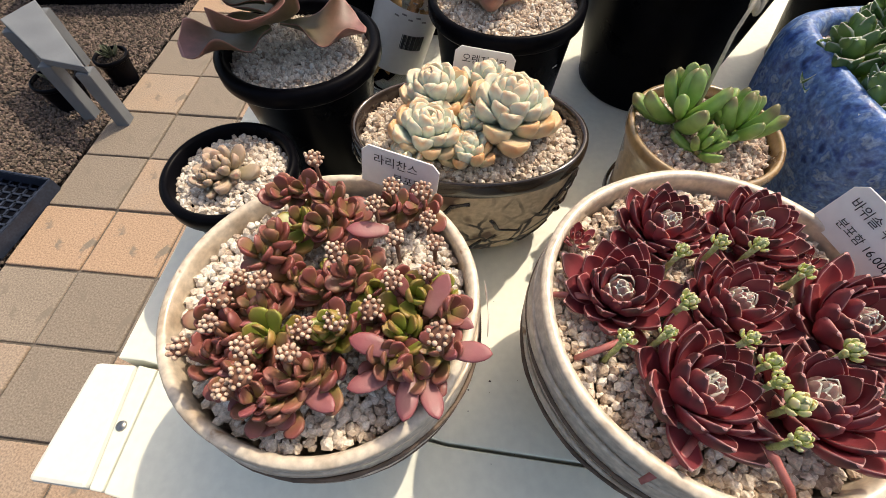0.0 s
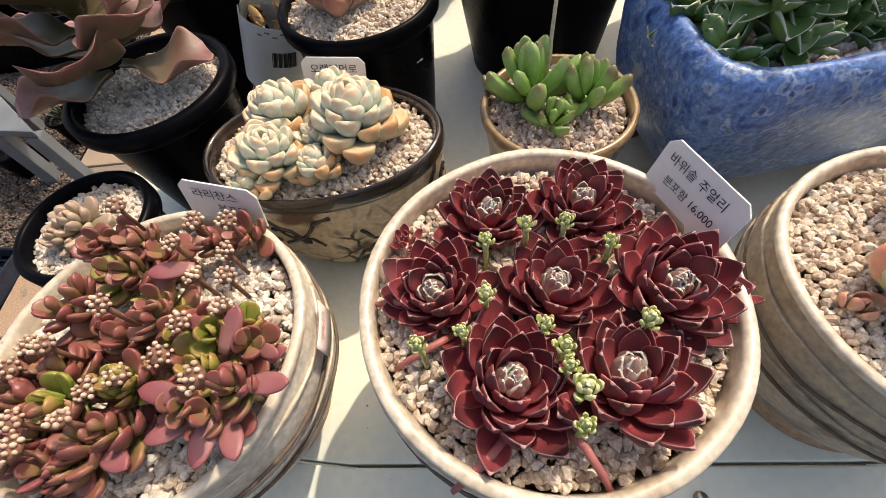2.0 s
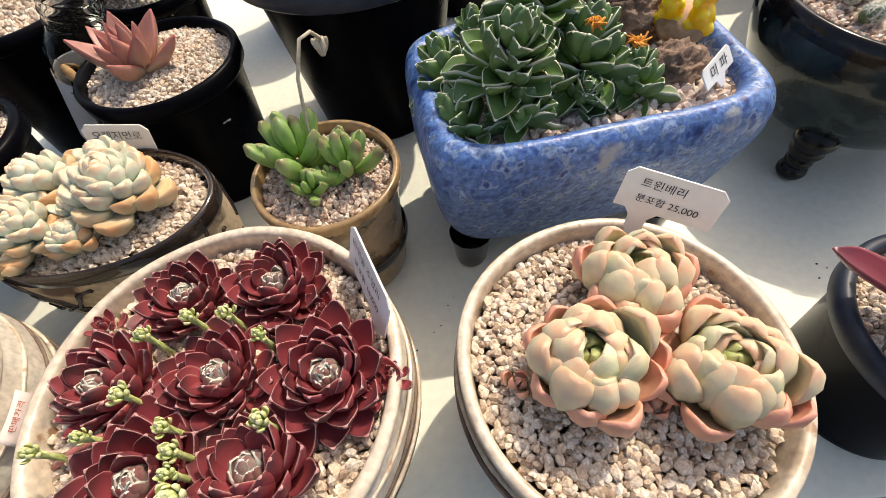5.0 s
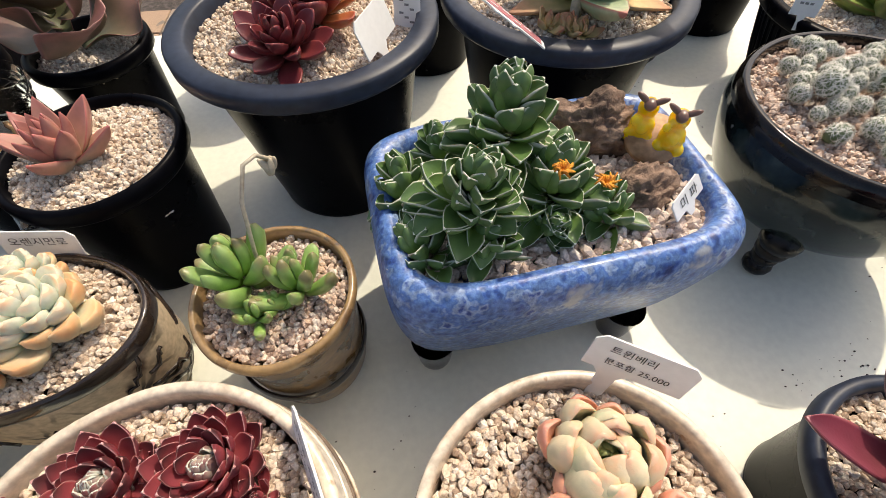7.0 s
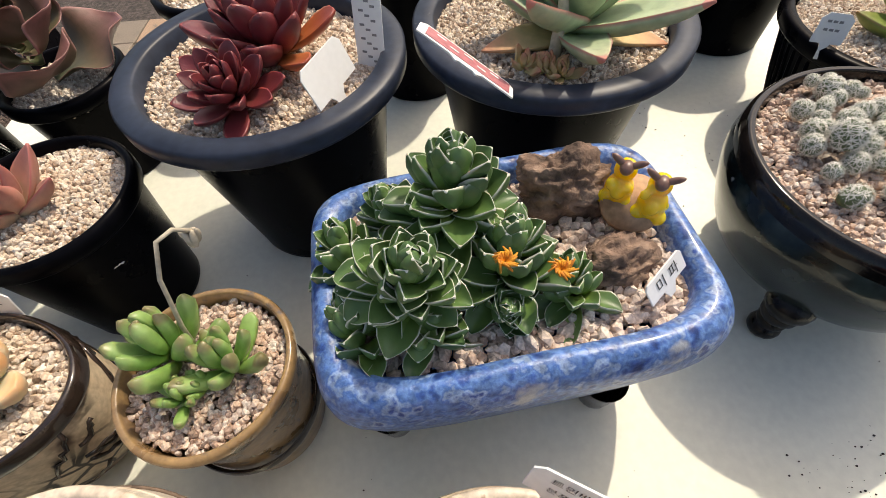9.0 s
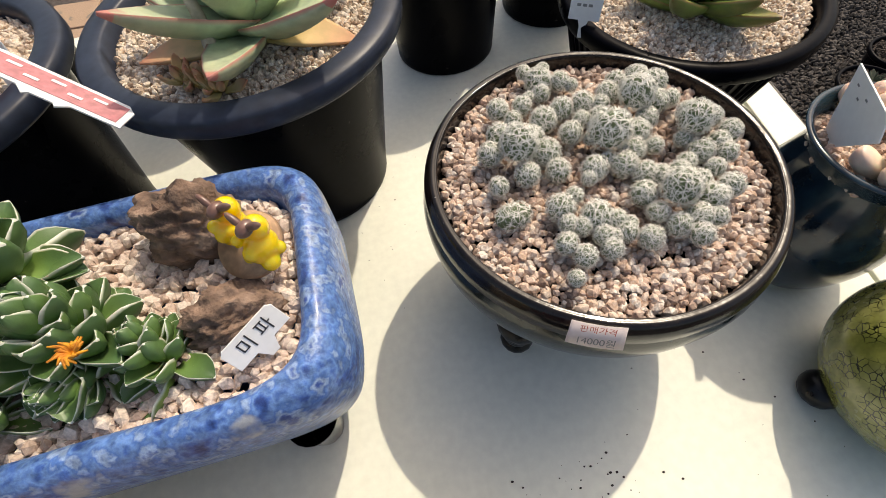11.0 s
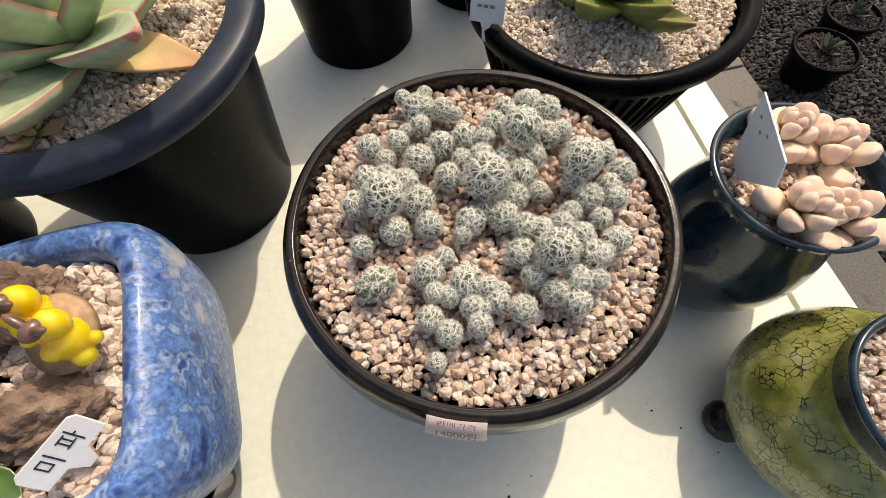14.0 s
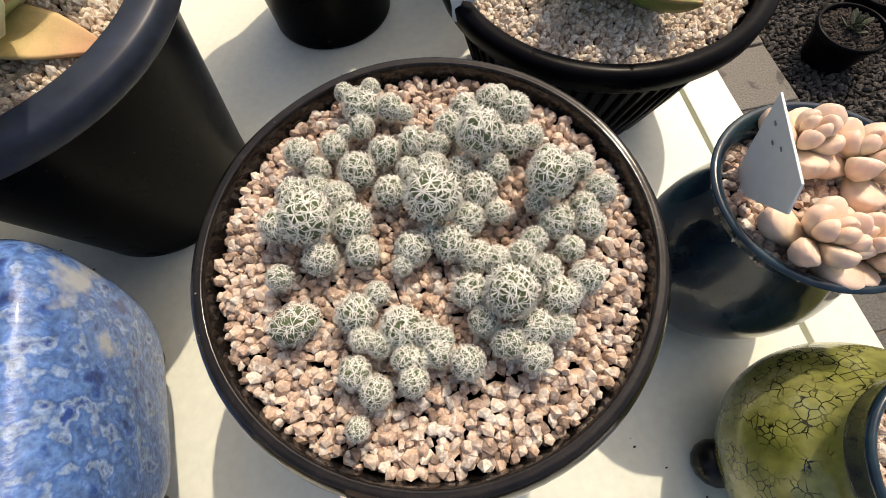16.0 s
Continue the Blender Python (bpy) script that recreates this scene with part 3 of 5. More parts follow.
# the display table: a board framed by narrower ones
table = thing("display_table", "long pale mint painted wooden display table with framed top", "table", (0, 0, 0))
prism("tabletop_panel", [(-0.2135, 0.096), (0.0, 0.0425), (0.28, 0.0030), (0.7865, -0.062), (0.796, 0.16), (0.8115, 0.357), (0.838, 0.72), (-0.162, 0.72), (-0.232, 0.098)], -0.022, 0.0, M_TABLE, table, bevel=0.001)
prism("front_board", [(-0.2010, 0.0895), (0.0, 0.0405), (0.28, 0.0010), (0.835, -0.068), (0.83, -0.14), (0.28, -0.075), (0.0, -0.035), (-0.2085, 0.0145)], -0.022, -0.001, M_TABLE, table, bevel=0.001)
prism("end_board", [(0.7995, 0.0), (0.7995, 0.16), (0.8150, 0.357), (0.8415, 0.72), (0.875, 0.72), (0.849, 0.36), (0.838, 0.155), (0.832, -0.06), (0.7905, -0.060)], -0.022, 0.0, M_TABLE, table, bevel=0.001)
prism("end_strip", [(-0.2160, 0.0930), (-0.2022, 0.0898), (-0.2097, 0.0150), (-0.2182, 0.0165)], -0.022, -0.0008, M_TABLE, table, bevel=0.001)
prism("corner_cap", [(-0.2465, 0.0950), (-0.2172, 0.0930), (-0.2194, 0.0165), (-0.2580, 0.0215)], -0.05, 0.0006, M_CAP, table, "glossy white corner cap", 0.003)
for lx, ly in ((-0.2, 0.12), (0.8, 0.0), (0.81, 0.66), (-0.12, 0.66)):
    bm = bmesh.new()
    box(bm, (lx, ly, (GZ - 0.03 - 0.022) / 2), (0.04, 0.04, -GZ + 0.03 - 0.022 + 0.004))
    part("leg", bm, M_TABLE, table, shade=False)
bm = bmesh.new()
bmesh.ops.create_cone(bm, cap_ends=True, segments=20, radius1=0.0036, radius2=0.0030, depth=0.0014, matrix=Matrix.Translation((-0.2122, 0.0530, -0.0003)))
part("screw", bm, M_STEEL, table, "steel screw head")
for sx, sy in ((0.198, -0.004),):
    bm = bmesh.new()
    bmesh.ops.create_cone(bm, cap_ends=True, segments=20, radius1=0.0042, radius2=0.0036, depth=0.0014, matrix=Matrix.Translation((sx, sy, 0.0002)))
    part("screw", bm, M_STEEL, table, "steel screw head")


# ---- pots ----
def black_pot(at, r, h, base, label, rim=0.008, rim_mat=None, name="plastic_pot", group="black plastic pots", inner=0.02, n=72):
    """A nursery pot: a tapered wall, a rolled rim and notches at its foot."""
    p = thing(name, label, "plant pot", at, group)
    w = 0.0022
    lathe("body", [(base - 0.004, 0.0), (base, 0.001), (base, 0.004), (r - rim - 0.002, h - 0.020), (r - rim, h - 0.012), (r - rim, h - 0.006), (r - rim - w, h - 0.006), (r - rim - w - 0.001, h - inner), (0.001, h - inner - 0.004)],
          M_BLACK, p, n, rounded=False)
    lathe("rim", [(r - rim - w - 0.001, h - 0.012), (r - rim - w, h - 0.001), (r - rim, h + 0.0006), (r - 0.002, h), (r, h - 0.002), (r, h - 0.011), (r - 0.0015, h - 0.013), (r - rim, h - 0.012)], rim_mat or M_BLACK, p, n, rounded=False, ends=(False, False))
    for k in range(6):
        a = k * math.pi / 3 + 0.5
        bm = bmesh.new()
        box(bm, (0, 0, 0.004), (0.004, base * 0.35, 0.008))
        ob = part("foot", bm, M_BLACK, p, shade=False)
        ob.matrix_basis = pose((base - 0.004) * math.cos(a), (base - 0.004) * math.sin(a), -0.0005, 0, 0, math.degrees(a))
    return p


def clay_pot(at, r, h, label, seed, base=None, clay=None):
    """A hand-thrown pot: a cream wall with carved bands, a glazed rim and a bare clay foot."""
    p = thing("stoneware_pot", label, "plant pot", at, "cream stoneware pots", turn=seed * 40)
    b = base or r * 0.66
    lathe("body", [(b, 0.016), (b + 0.006, 0.022), (r * 0.93, h * 0.45), (r * 1.0, h * 0.68), (r * 1.005, h * 0.80), (r * 0.985, h * 0.90), (r * 0.97, h * 0.955)], clay or M_CLAY, p, 72, 0.03, seed, ends=(True, False))
    lathe("rim", [(r * 0.972, h * 0.95), (r * 0.995, h * 0.97), (r * 0.99, h * 0.993), (r * 0.955, h * 1.0), (r * 0.925, h * 0.985), (r * 0.915, h * 0.93), (r * 0.90, h * 0.82)], M_CLAYRIM, p, 72, 0.025, seed, ends=(False, False))
    lathe("foot", [(b * 0.9, 0.0), (b * 1.02, 0.001), (b * 0.99, 0.017)], M_TERRA, p, 48, 0.02, seed, "unglazed orange clay foot")
    for k, (f, g) in enumerate(((0.60, 1.004), (0.68, 1.012), (0.76, 1.016), (0.87, 1.0))):
        ring = []
        for i in range(73):
            a = 2 * math.pi * i / 72
            rr = r * g * (1 + 0.012 * noise.noise(Vector((math.cos(a) * 1.5, math.sin(a) * 1.5, seed + k))))
            ring.append((rr * math.cos(a), rr * math.sin(a), h * f + 0.004 * noise.noise(Vector((math.cos(a) * 2, math.sin(a) * 2, seed * 3 + k)))))
        tube("carved_band", ring, [0.0009 + 0.0006 * abs(noise.noise(Vector((i * 0.3, k, seed)))) for i in range(73)], (clay or M_CLAYRIM) if k % 2 else M_CARVED, p, 6)
    return p


clay_pot((-0.0585, 0.0905, 0), 0.0742, 0.116, "cream stoneware pot with carved bands holding a red crassula", 1)
clay_pot((0.1215, 0.0795, 0), 0.0805, 0.1235, "round cream stoneware pot full of dark red houseleeks", 2)
clay_pot((0.2942, 0.0588, 0), 0.0728, 0.1135, "tan stoneware pot with three plump peach rosettes", 3, base=0.052, clay=M_CLAYTAN)
pot_gravel("pale gravel in the crassula pot", -0.0585, 0.0905, 0.1065, 0.0672, M_PALE, size=0.0052, seed=11)
pot_gravel("mixed gravel round the houseleeks", 0.1215, 0.0795, 0.1125, 0.0735, M_GRAVEL, size=0.0048, seed=12)
pot_gravel("pale tan gravel under the plump rosettes", 0.2942, 0.0588, 0.1025, 0.0665, M_GRAVEL, size=0.0048, seed=13)

# the low bowl with a cracked clay wall
bowl = thing("cracked_bowl", "shallow oval sandy clay bowl with dark crackle and black glazed rim", "plant pot", (0.0142, 0.2225, 0), turn=-5.5)
BX, BY = 0.913, 0.607
lathe("body", [(0.055, 0.006), (0.069, 0.010), (0.0815, 0.040), (0.0845, 0.072), (0.0845, 0.088)], M_CRACK, bowl, 72, 0.02, 4, ax=BX, ay=BY)
lathe("rim", [(0.0842, 0.084), (0.0868, 0.088), (0.0862, 0.096), (0.083, 0.098), (0.080, 0.094), (0.077, 0.080)], M_DARKGLAZE, bowl, 72, 0.02, 4, "glossy black-brown glazed rim", ends=(False, False), ax=BX, ay=BY)
for k in range(3):
    a = k * 2.1 + 0.9
    bm = bmesh.new()
    blob(bm, (0.046 * BX * math.cos(a), 0.046 * BY * math.sin(a), 0.007), 0.010, 12, 8, (1, 1, 0.75))
    part("foot", bm, M_DARKGLAZE, bowl)
for k in range(34):     # dark crackle lines on its wall
    rng = random.Random(50 + k)
    a, f, pts = k * 0.185 + rng.uniform(-0.1, 0.1), rng.uniform(0.1, 0.95), []
    da, df = rng.choice((-1, 1)) * rng.uniform(0.03, 0.08), rng.choice((-1, 1)) * rng.uniform(0.04, 0.13)
    for i in range(9):
        z = 0.014 + 0.072 * min(1, max(0, f))
        rr = float(np.interp(z, (0.010, 0.040, 0.072, 0.088), (0.069, 0.0815, 0.0845, 0.0848)))
        rr += 0.0009
        pts.append((rr * BX * math.cos(a), rr * BY * math.sin(a), z))
        a += da * rng.uniform(0.5, 1.4)
        f += df * rng.uniform(-0.3, 1.3)
        if f > 1 or f < 0:
            df = -df
    tube("crackle", pts, [0.0010 + 0.0010 * rng.random() for _ in pts], M_DARKGLAZE, bowl, 6)
pot_gravel("pinkish tan gravel in the cracked bowl", 0.0142, 0.2225, 0.0895, 0.0795, M_GRAVEL, size=0.0048, seed=14, ax=BX, ay=BY, turn=-5.5)

# the little ochre pot
ochre = thing("ochre_pot", "small ochre brown glazed pot with green finger-leaved plant", "plant pot", (0.1657, 0.2126, 0))
lathe("body", [(0.036, 0.0), (0.038, 0.002), (0.040, 0.02), (0.041, 0.05), (0.044, 0.080), (0.0465, 0.092)], M_OCHRE, ochre, 64, 0.025, 5)
lathe("rim", [(0.0462, 0.090), (0.0482, 0.096), (0.0478, 0.1010), (0.0455, 0.1022), (0.0436, 0.100), (0.0425, 0.088)], M_OCHRE, ochre, 64, 0.02, 5, ends=(False, False))
lathe("handle_ring", [(0.043, 0.030), (0.0445, 0.034), (0.0435, 0.040), (0.0415, 0.036)], M_DARKGLAZE, ochre, 64, 0.03, 6, ends=(False, False))
pot_gravel("pinkish gravel in the ochre pot", 0.1657, 0.2126, 0.0935, 0.0425, M_PINK, size=0.0045, seed=15)

# black plastic pots
black_pot((-0.1405, 0.194, 0), 0.0437, 0.090, 0.032, "small black plastic pot with a taupe rosette", 0.004, inner=0.012)
pot_gravel("pinkish white gravel in the small black pot", -0.1405, 0.194, 0.0805, 0.0375, M_PALE, size=0.0046, seed=16)
black_pot((-0.1075, 0.2955, 0), 0.0600, 0.112, 0.042, "black plastic pot with bronze paddle-leaved plant", 0.006)
pot_gravel("pale gravel in the paddle plant's pot", -0.1075, 0.2955, 0.101, 0.052, M_PALE, size=0.0043, seed=17)
black_pot((0.0478, 0.343, 0), 0.0613, 0.1195, 0.046, "black plastic pot with a dusky pink rosette", 0.004)
pot_gravel("pale gravel under the dusky pink rosette", 0.0478, 0.343, 0.1110, 0.0555, M_GRAVEL, size=0.0043, seed=18)
black_pot((0.205, 0.405, 0), 0.0985, 0.159, 0.062, "large black plastic pot with broad navy rim", 0.014, M_NAVY)
pot_gravel("pale tan gravel under the maroon rosettes", 0.205, 0.405, 0.1465, 0.0825, M_GRAVEL, size=0.0043, seed=19)
black_pot((0.4107, 0.4125, 0), 0.1005, 0.156, 0.064, "large black plastic pot with navy rim, holding an agave", 0.014, M_NAVY)
pot_gravel("tan gravel under the agave", 0.4107, 0.4125, 0.1445, 0.0845, M_GRAVEL, size=0.0043, seed=20)
black_pot((-0.007, 0.520, 0), 0.055, 0.102, 0.040, "black plastic pot behind with wavy brown leaves", 0.005)
pot_gravel("pale gravel among wavy brown leaves", -0.007, 0.520, 0.090, 0.049, M_PALE, size=0.0044, seed=21)
for x, y, r, h in ((0.567, 0.552, 0.066, 0.15), (0.325, 0.592, 0.066, 0.14), (0.700, 0.590, 0.066, 0.15), (-0.095, 0.445, 0.060, 0.13), (0.135, 0.600, 0.062, 0.13)):
    black_pot((x, y, 0), r, h, 0.052, "black plastic pot in the back row", 0.005)
    pot_gravel("gravel in the back row's pot", x, y, h - 0.012, r - 0.008, M_GRAVEL, size=0.006, seed=int(x * 100) % 97)

# the ribbed pot
ribbed = black_pot((0.7340, 0.4105, 0), 0.0992, 0.106, 0.066, "wide black ribbed plastic pot with a lime green rosette", 0.008)
for k in range(60):
    a = 2 * math.pi * k / 60
    tube("rib", [(rr * math.cos(a), rr * math.sin(a), z) for rr, z in ((0.0665, 0.006), (0.0785, 0.045), (0.0890, 0.086))], [0.0018] * 3, M_BLACK, ribbed, 5)
pot_gravel("tan gravel in the ribbed pot", 0.7340, 0.4105, 0.0965, 0.0865, M_GRAVEL, size=0.0043, seed=22)

# the blue trough on short feet
trough = thing("blue_trough", "oblong blue glazed ceramic trough pot on stub feet", "plant pot", (0.3345, 0.2347, 0), turn=1.4)
HX, HY = 0.1092, 0.0760
prof = fine_profile([(-0.030, 0.027), (-0.020, 0.026), (-0.008, 0.034), (-0.003, 0.056), (-0.003, 0.090), (-0.003, 0.115), (-0.006, 0.127), (-0.012, 0.1325), (-0.0180, 0.1305), (-0.0210, 0.123), (-0.023, 0.100)])
put("body", loft("body", [box_ring(HX + o - max(0.0, 0.085 - z) * 0.2, HY + o - max(0.0, 0.105 - z) * 0.20, z, 112, 5.5) for o, z in prof], M_BLUE, (True, False), 0.012, 3), trough)
for fx, fy in ((-0.081, -0.041), (0.059, -0.050), (0.060, 0.038), (-0.076, 0.042)):
    lathe_ob = lathe("foot", [(0.0105, 0.0), (0.012, 0.003), (0.0135, 0.018), (0.016, 0.034)], M_DARKGLAZE, trough, 20)
    lathe_ob.location = (fx, fy, 0)


def in_trough(x, y):
    dx, dy = (x - 0.3345) / (HX - 0.020), (y - 0.2347) / (HY - 0.020)
    return abs(dx) ** 5 + abs(dy) ** 5 < 1.0


stones("gravel", "coarse tan gravel in the blue trough", ((0.22, 0.16), (0.46, 0.33)), 0, 0.0072, M_TROUGH, in_trough, lambda x, y: 0.1195 + 0.002 * noise.noise(Vector((x * 40, y * 40, 2))), 31)

# the footed cactus bowl
dish = thing("footed_bowl", "wide black-green glazed bowl on dark feet, full of cacti", "plant pot", (0.5848, 0.2522, 0))
lathe("body", [(0.038, 0.030), (0.052, 0.031), (0.076, 0.052), (0.0905, 0.086), (0.0945, 0.105), (0.0930, 0.117)], M_BOWL, dish, 80, 0.015, 7)
lathe("rim", [(0.0932, 0.115), (0.0928, 0.1225), (0.0900, 0.1278), (0.0872, 0.1284), (0.0852, 0.1260), (0.0838, 0.108)], M_BOWLRIM, dish, 80, 0.012, 7, "glossy black-brown speckled rim", ends=(False, False))
for a in (220, 340, 100):
    bm = bmesh.new()
    for z, s in ((0.006, 0.0115), (0.017, 0.0105), (0.028, 0.013), (0.040, 0.016)):
        blob(bm, (0, 0, z), s, 14, 10, (1, 1, 0.8))
    ob = part("foot", bm, M_FOOT, dish)
    ob.location = (0.066 * math.cos(radians(a)), 0.066 * math.sin(radians(a)), 0.003)
pot_gravel("pinkish brown gravel in the cactus bowl", 0.5848, 0.2522, 0.1195, 0.0850, M_PINK, size=0.0050, seed=23, dome=0.003)

# navy vase and green vase
vase = thing("navy_vase", "round-bellied navy glazed vase with flared rim", "plant pot", (0.7490, 0.2302, 0))
lathe("body", [(0.029, 0.003), (0.040, 0.006), (0.0475, 0.034), (0.0465, 0.062), (0.0385, 0.092), (0.0370, 0.103)], M_VASE, vase, 64, 0.01, 8)
lathe("rim", [(0.0368, 0.101), (0.0430, 0.1125), (0.0450, 0.1155), (0.0418, 0.1162), (0.0375, 0.110), (0.035, 0.098)], M_VASE, vase, 64, 0.01, 8, ends=(False, False))
pot_gravel("pinkish gravel in the navy vase", 0.7490, 0.2302, 0.1040, 0.0375, M_PINK, size=0.0050, seed=24)
gvase = thing("green_vase", "moss green crackle-glazed jar with wide belly", "plant pot", (0.750, 0.116, 0))
lathe("body", [(0.034, 0.008), (0.044, 0.010), (0.055, 0.030), (0.058, 0.050), (0.052, 0.070), (0.041, 0.083), (0.038, 0.090)], M_GREENV, gvase, 64, 0.015, 9)
lathe("rim", [(0.038, 0.088), (0.0395, 0.098), (0.0410, 0.103), (0.039, 0.105), (0.036, 0.101), (0.034, 0.090)], M_VASE, gvase, 64, 0.01, 9, "dark green glazed lip", ends=(False, False))
for a in (165, 285, 45):
    bm = bmesh.new()
    blob(bm, (0.046 * math.cos(radians(a)), 0.046 * math.sin(radians(a)), 0.010), 0.0125, 14, 10, (1, 1, 0.85))
    part("foot", bm, M_FOOT, gvase)
pot_gravel("pinkish gravel in the green jar", 0.750, 0.116, 0.093, 0.0355, M_PINK, size=0.0044, seed=25)

# the dark pot with purple straps
black_pot((0.468, 0.041, 0), 0.058, 0.090, 0.044, "dark grey glossy pot with a purple strap-leaved plant", 0.005, M_NAVY)
pot_gravel("brown gravel in the purple plant's pot", 0.468, 0.041, 0.079, 0.051, M_GRAVEL, size=0.0044, seed=26)

# ---- plants, pot by pot ----
# houseleeks
SEMP = leaf_mesh("houseleek_leaf", L_SEMP, 0.0205, 0.0104, 0.0030, POINTED, cup=0.40, curl=0.85)
SEMP_IN = leaf_mesh("houseleek_heart_leaf", L_SEMPCORE, 0.0140, 0.0080, 0.0028, POINTED, cup=0.5, curl=1.0)
for k, (x, y, s, tx, ty) in enumerate(((0.0780, 0.0870, 1.0, 4, -8), (0.1235, 0.0800, 1.0, 4, 0), (0.0957, 0.0440, 1.15, 10, -2), (0.1405, 0.0360, 1.15, 12, 6), (0.1035, 0.1220, 0.95, -4, -4), (0.1470, 0.1205, 0.98, -4, 4), (0.1690, 0.0740, 1.15, 4, 10))):
    rosette("houseleek", "dark red houseleek rosette with pointed leaves and greyish heart", "succulent", (x, y, 0.109), [(0.60, SEMP), (1.0, SEMP_IN)], 62,
            r=(0.0065, 0.0006), z=(0.004, 0.018), elev=(6, 76), size=(1.30 * s, 0.66 * s), power=0.85, tilt=(tx, ty), turn=k * 50, group="houseleek rosettes", seed=60 + k, jitter=7)
for k, (x, y, s) in enumerate((( 0.148, 0.097, 0.55), (0.167, 0.104, 0.6), (0.185, 0.063, 0.55), (0.124, 0.127, 0.45), (0.195, 0.067, 0.5), (0.064, 0.118, 0.5))):
    rosette("houseleek_offset", "small red houseleek offset between the larger rosettes", "succulent", (x, y, 0.113), [(1.0, SEMP)], 16,
            r=(0.003, 0.0005), z=(0.002, 0.008), elev=(15, 85), size=(s, 0.35 * s), turn=k * 77, group="houseleek offsets", seed=80 + k)
BUD = leaf_mesh("bud_leaf", leaf_material("lime bud leaf", [(0.0, (0.42, 0.50, 0.14)), (0.6, (0.58, 0.63, 0.26)), (1.0, (0.66, 0.62, 0.38))], None, 0.9, 0.6, 0.3), 0.0048, 0.0030, 0.0013, WEDGE, cup=0.3, curl=1.2, nu=5, nv=8)
for k, (x, y) in enumerate(((0.1172, 0.1016), (0.1329, 0.0998), (0.0995, 0.0969), (0.0955, 0.0736), (0.1142, 0.0583), (0.1185, 0.0492), (0.1183, 0.0424),
                            (0.1212, 0.0346), (0.1174, 0.0236), (0.1493, 0.0537), (0.1471, 0.0871), (0.0672, 0.0588), (0.0839, 0.0608))):
    s = (0.85, 0.90, 0.85, 1.0, 0.8, 0.9, 0.75, 1.4, 0.85, 1.05, 0.7, 0.8, 0.7)[k]
    b = rosette("houseleek_bud", "lime green houseleek bud on a short stalk", "flower bud", (x, y, 0.139), [(1.0, BUD)], 18, r=(0.0022, 0.0003), z=(0.0, 0.005), elev=(25, 90), size=(s, 0.6 * s), turn=k * 31, group="lime houseleek buds", seed=100 + k)
    tube("stalk", [(0, 0, -0.028), (0.0006, 0.0004, -0.010), (0, 0, 0.002)], [0.0014, 0.0013, 0.0019], M_BUD, b, 7)
RUN = surface("pink runner stem", [(0.42, 0.10, 0.10), (0.52, 0.20, 0.17)], 80, 0.5, bump=0.1)
for k, (x, y, az) in enumerate(((0.062, 0.086, 170), (0.085, 0.021, 215), (0.118, 0.019, 300), (0.070, 0.064, 200))):
    run = thing("houseleek_runner", "pink runner stem creeping from the houseleeks", "plant stem", (x, y, 0.114), "houseleek runners", turn=az)
    tube("stem", [(-0.012, 0, 0.006), (0.0, 0.001, 0.009), (0.010, 0.0, 0.005), (0.016, -0.001, 0.001)], [0.0016, 0.0017, 0.0015, 0.0011], RUN, run, 8)

# plump peach rosettes
EGG = leaf_mesh("plump_leaf", L_EGG, 0.0385, 0.0205, 0.0088, SPOON, cup=0.5, curl=1.6, nu=11, nv=12)
EGG_TOP = leaf_mesh("upper_leaf", L_EGGTOP, 0.0370, 0.0200, 0.0075, SPOON, cup=0.55, curl=1.10, nu=11, nv=12)
EGG_OUT = leaf_mesh("coral_leaf", L_EGGPINK, 0.0330, 0.0200, 0.0075, SPOON, cup=0.45, curl=1.25, nu=11, nv=12)
EGG_IN = leaf_mesh("green_heart_leaf", L_EGGHEART, 0.0300, 0.0150, 0.0060, OVATE, cup=0.6, curl=1.15, nu=11, nv=12)
for k, (x, y, s, tx, ty) in enumerate(((0.2765, 0.0560, 1.04, 4, -6), (0.3075, 0.0850, 0.98, -2, 2), (0.3270, 0.0400, 0.98, 2, 4))):
    rosette("plump_rosette", "plump peach and pale green echeveria rosette closing like a bud", "succulent", (x, y, 0.1045), [(0.20, EGG_OUT), (0.66, EGG), (0.82, EGG_TOP), (1.0, EGG_IN)], 40,
            r=(0.007, 0.0045), z=(0.002, 0.009), elev=(12, 66), size=(1.0 * s, 0.82 * s), power=1.0, tilt=(tx, ty), turn=k * 85, group="plump peach rosettes", seed=120 + k, jitter=7)
rosette("plump_offset", "small coral pink offset beside the plump rosettes", "succulent", (0.299, 0.038, 0.102), [(1.0, EGG_OUT)], 12, r=(0.002, 0.0005), z=(0, 0.004), elev=(15, 75), size=(0.42, 0.25), seed=130)
rosette("plump_offset", "small coral pink offset beside the plump rosettes", "succulent", (0.247, 0.056, 0.102), [(1.0, EGG_OUT)], 7, r=(0.002, 0.0005), z=(0, 0.003), elev=(15, 60), size=(0.38, 0.25), seed=131)

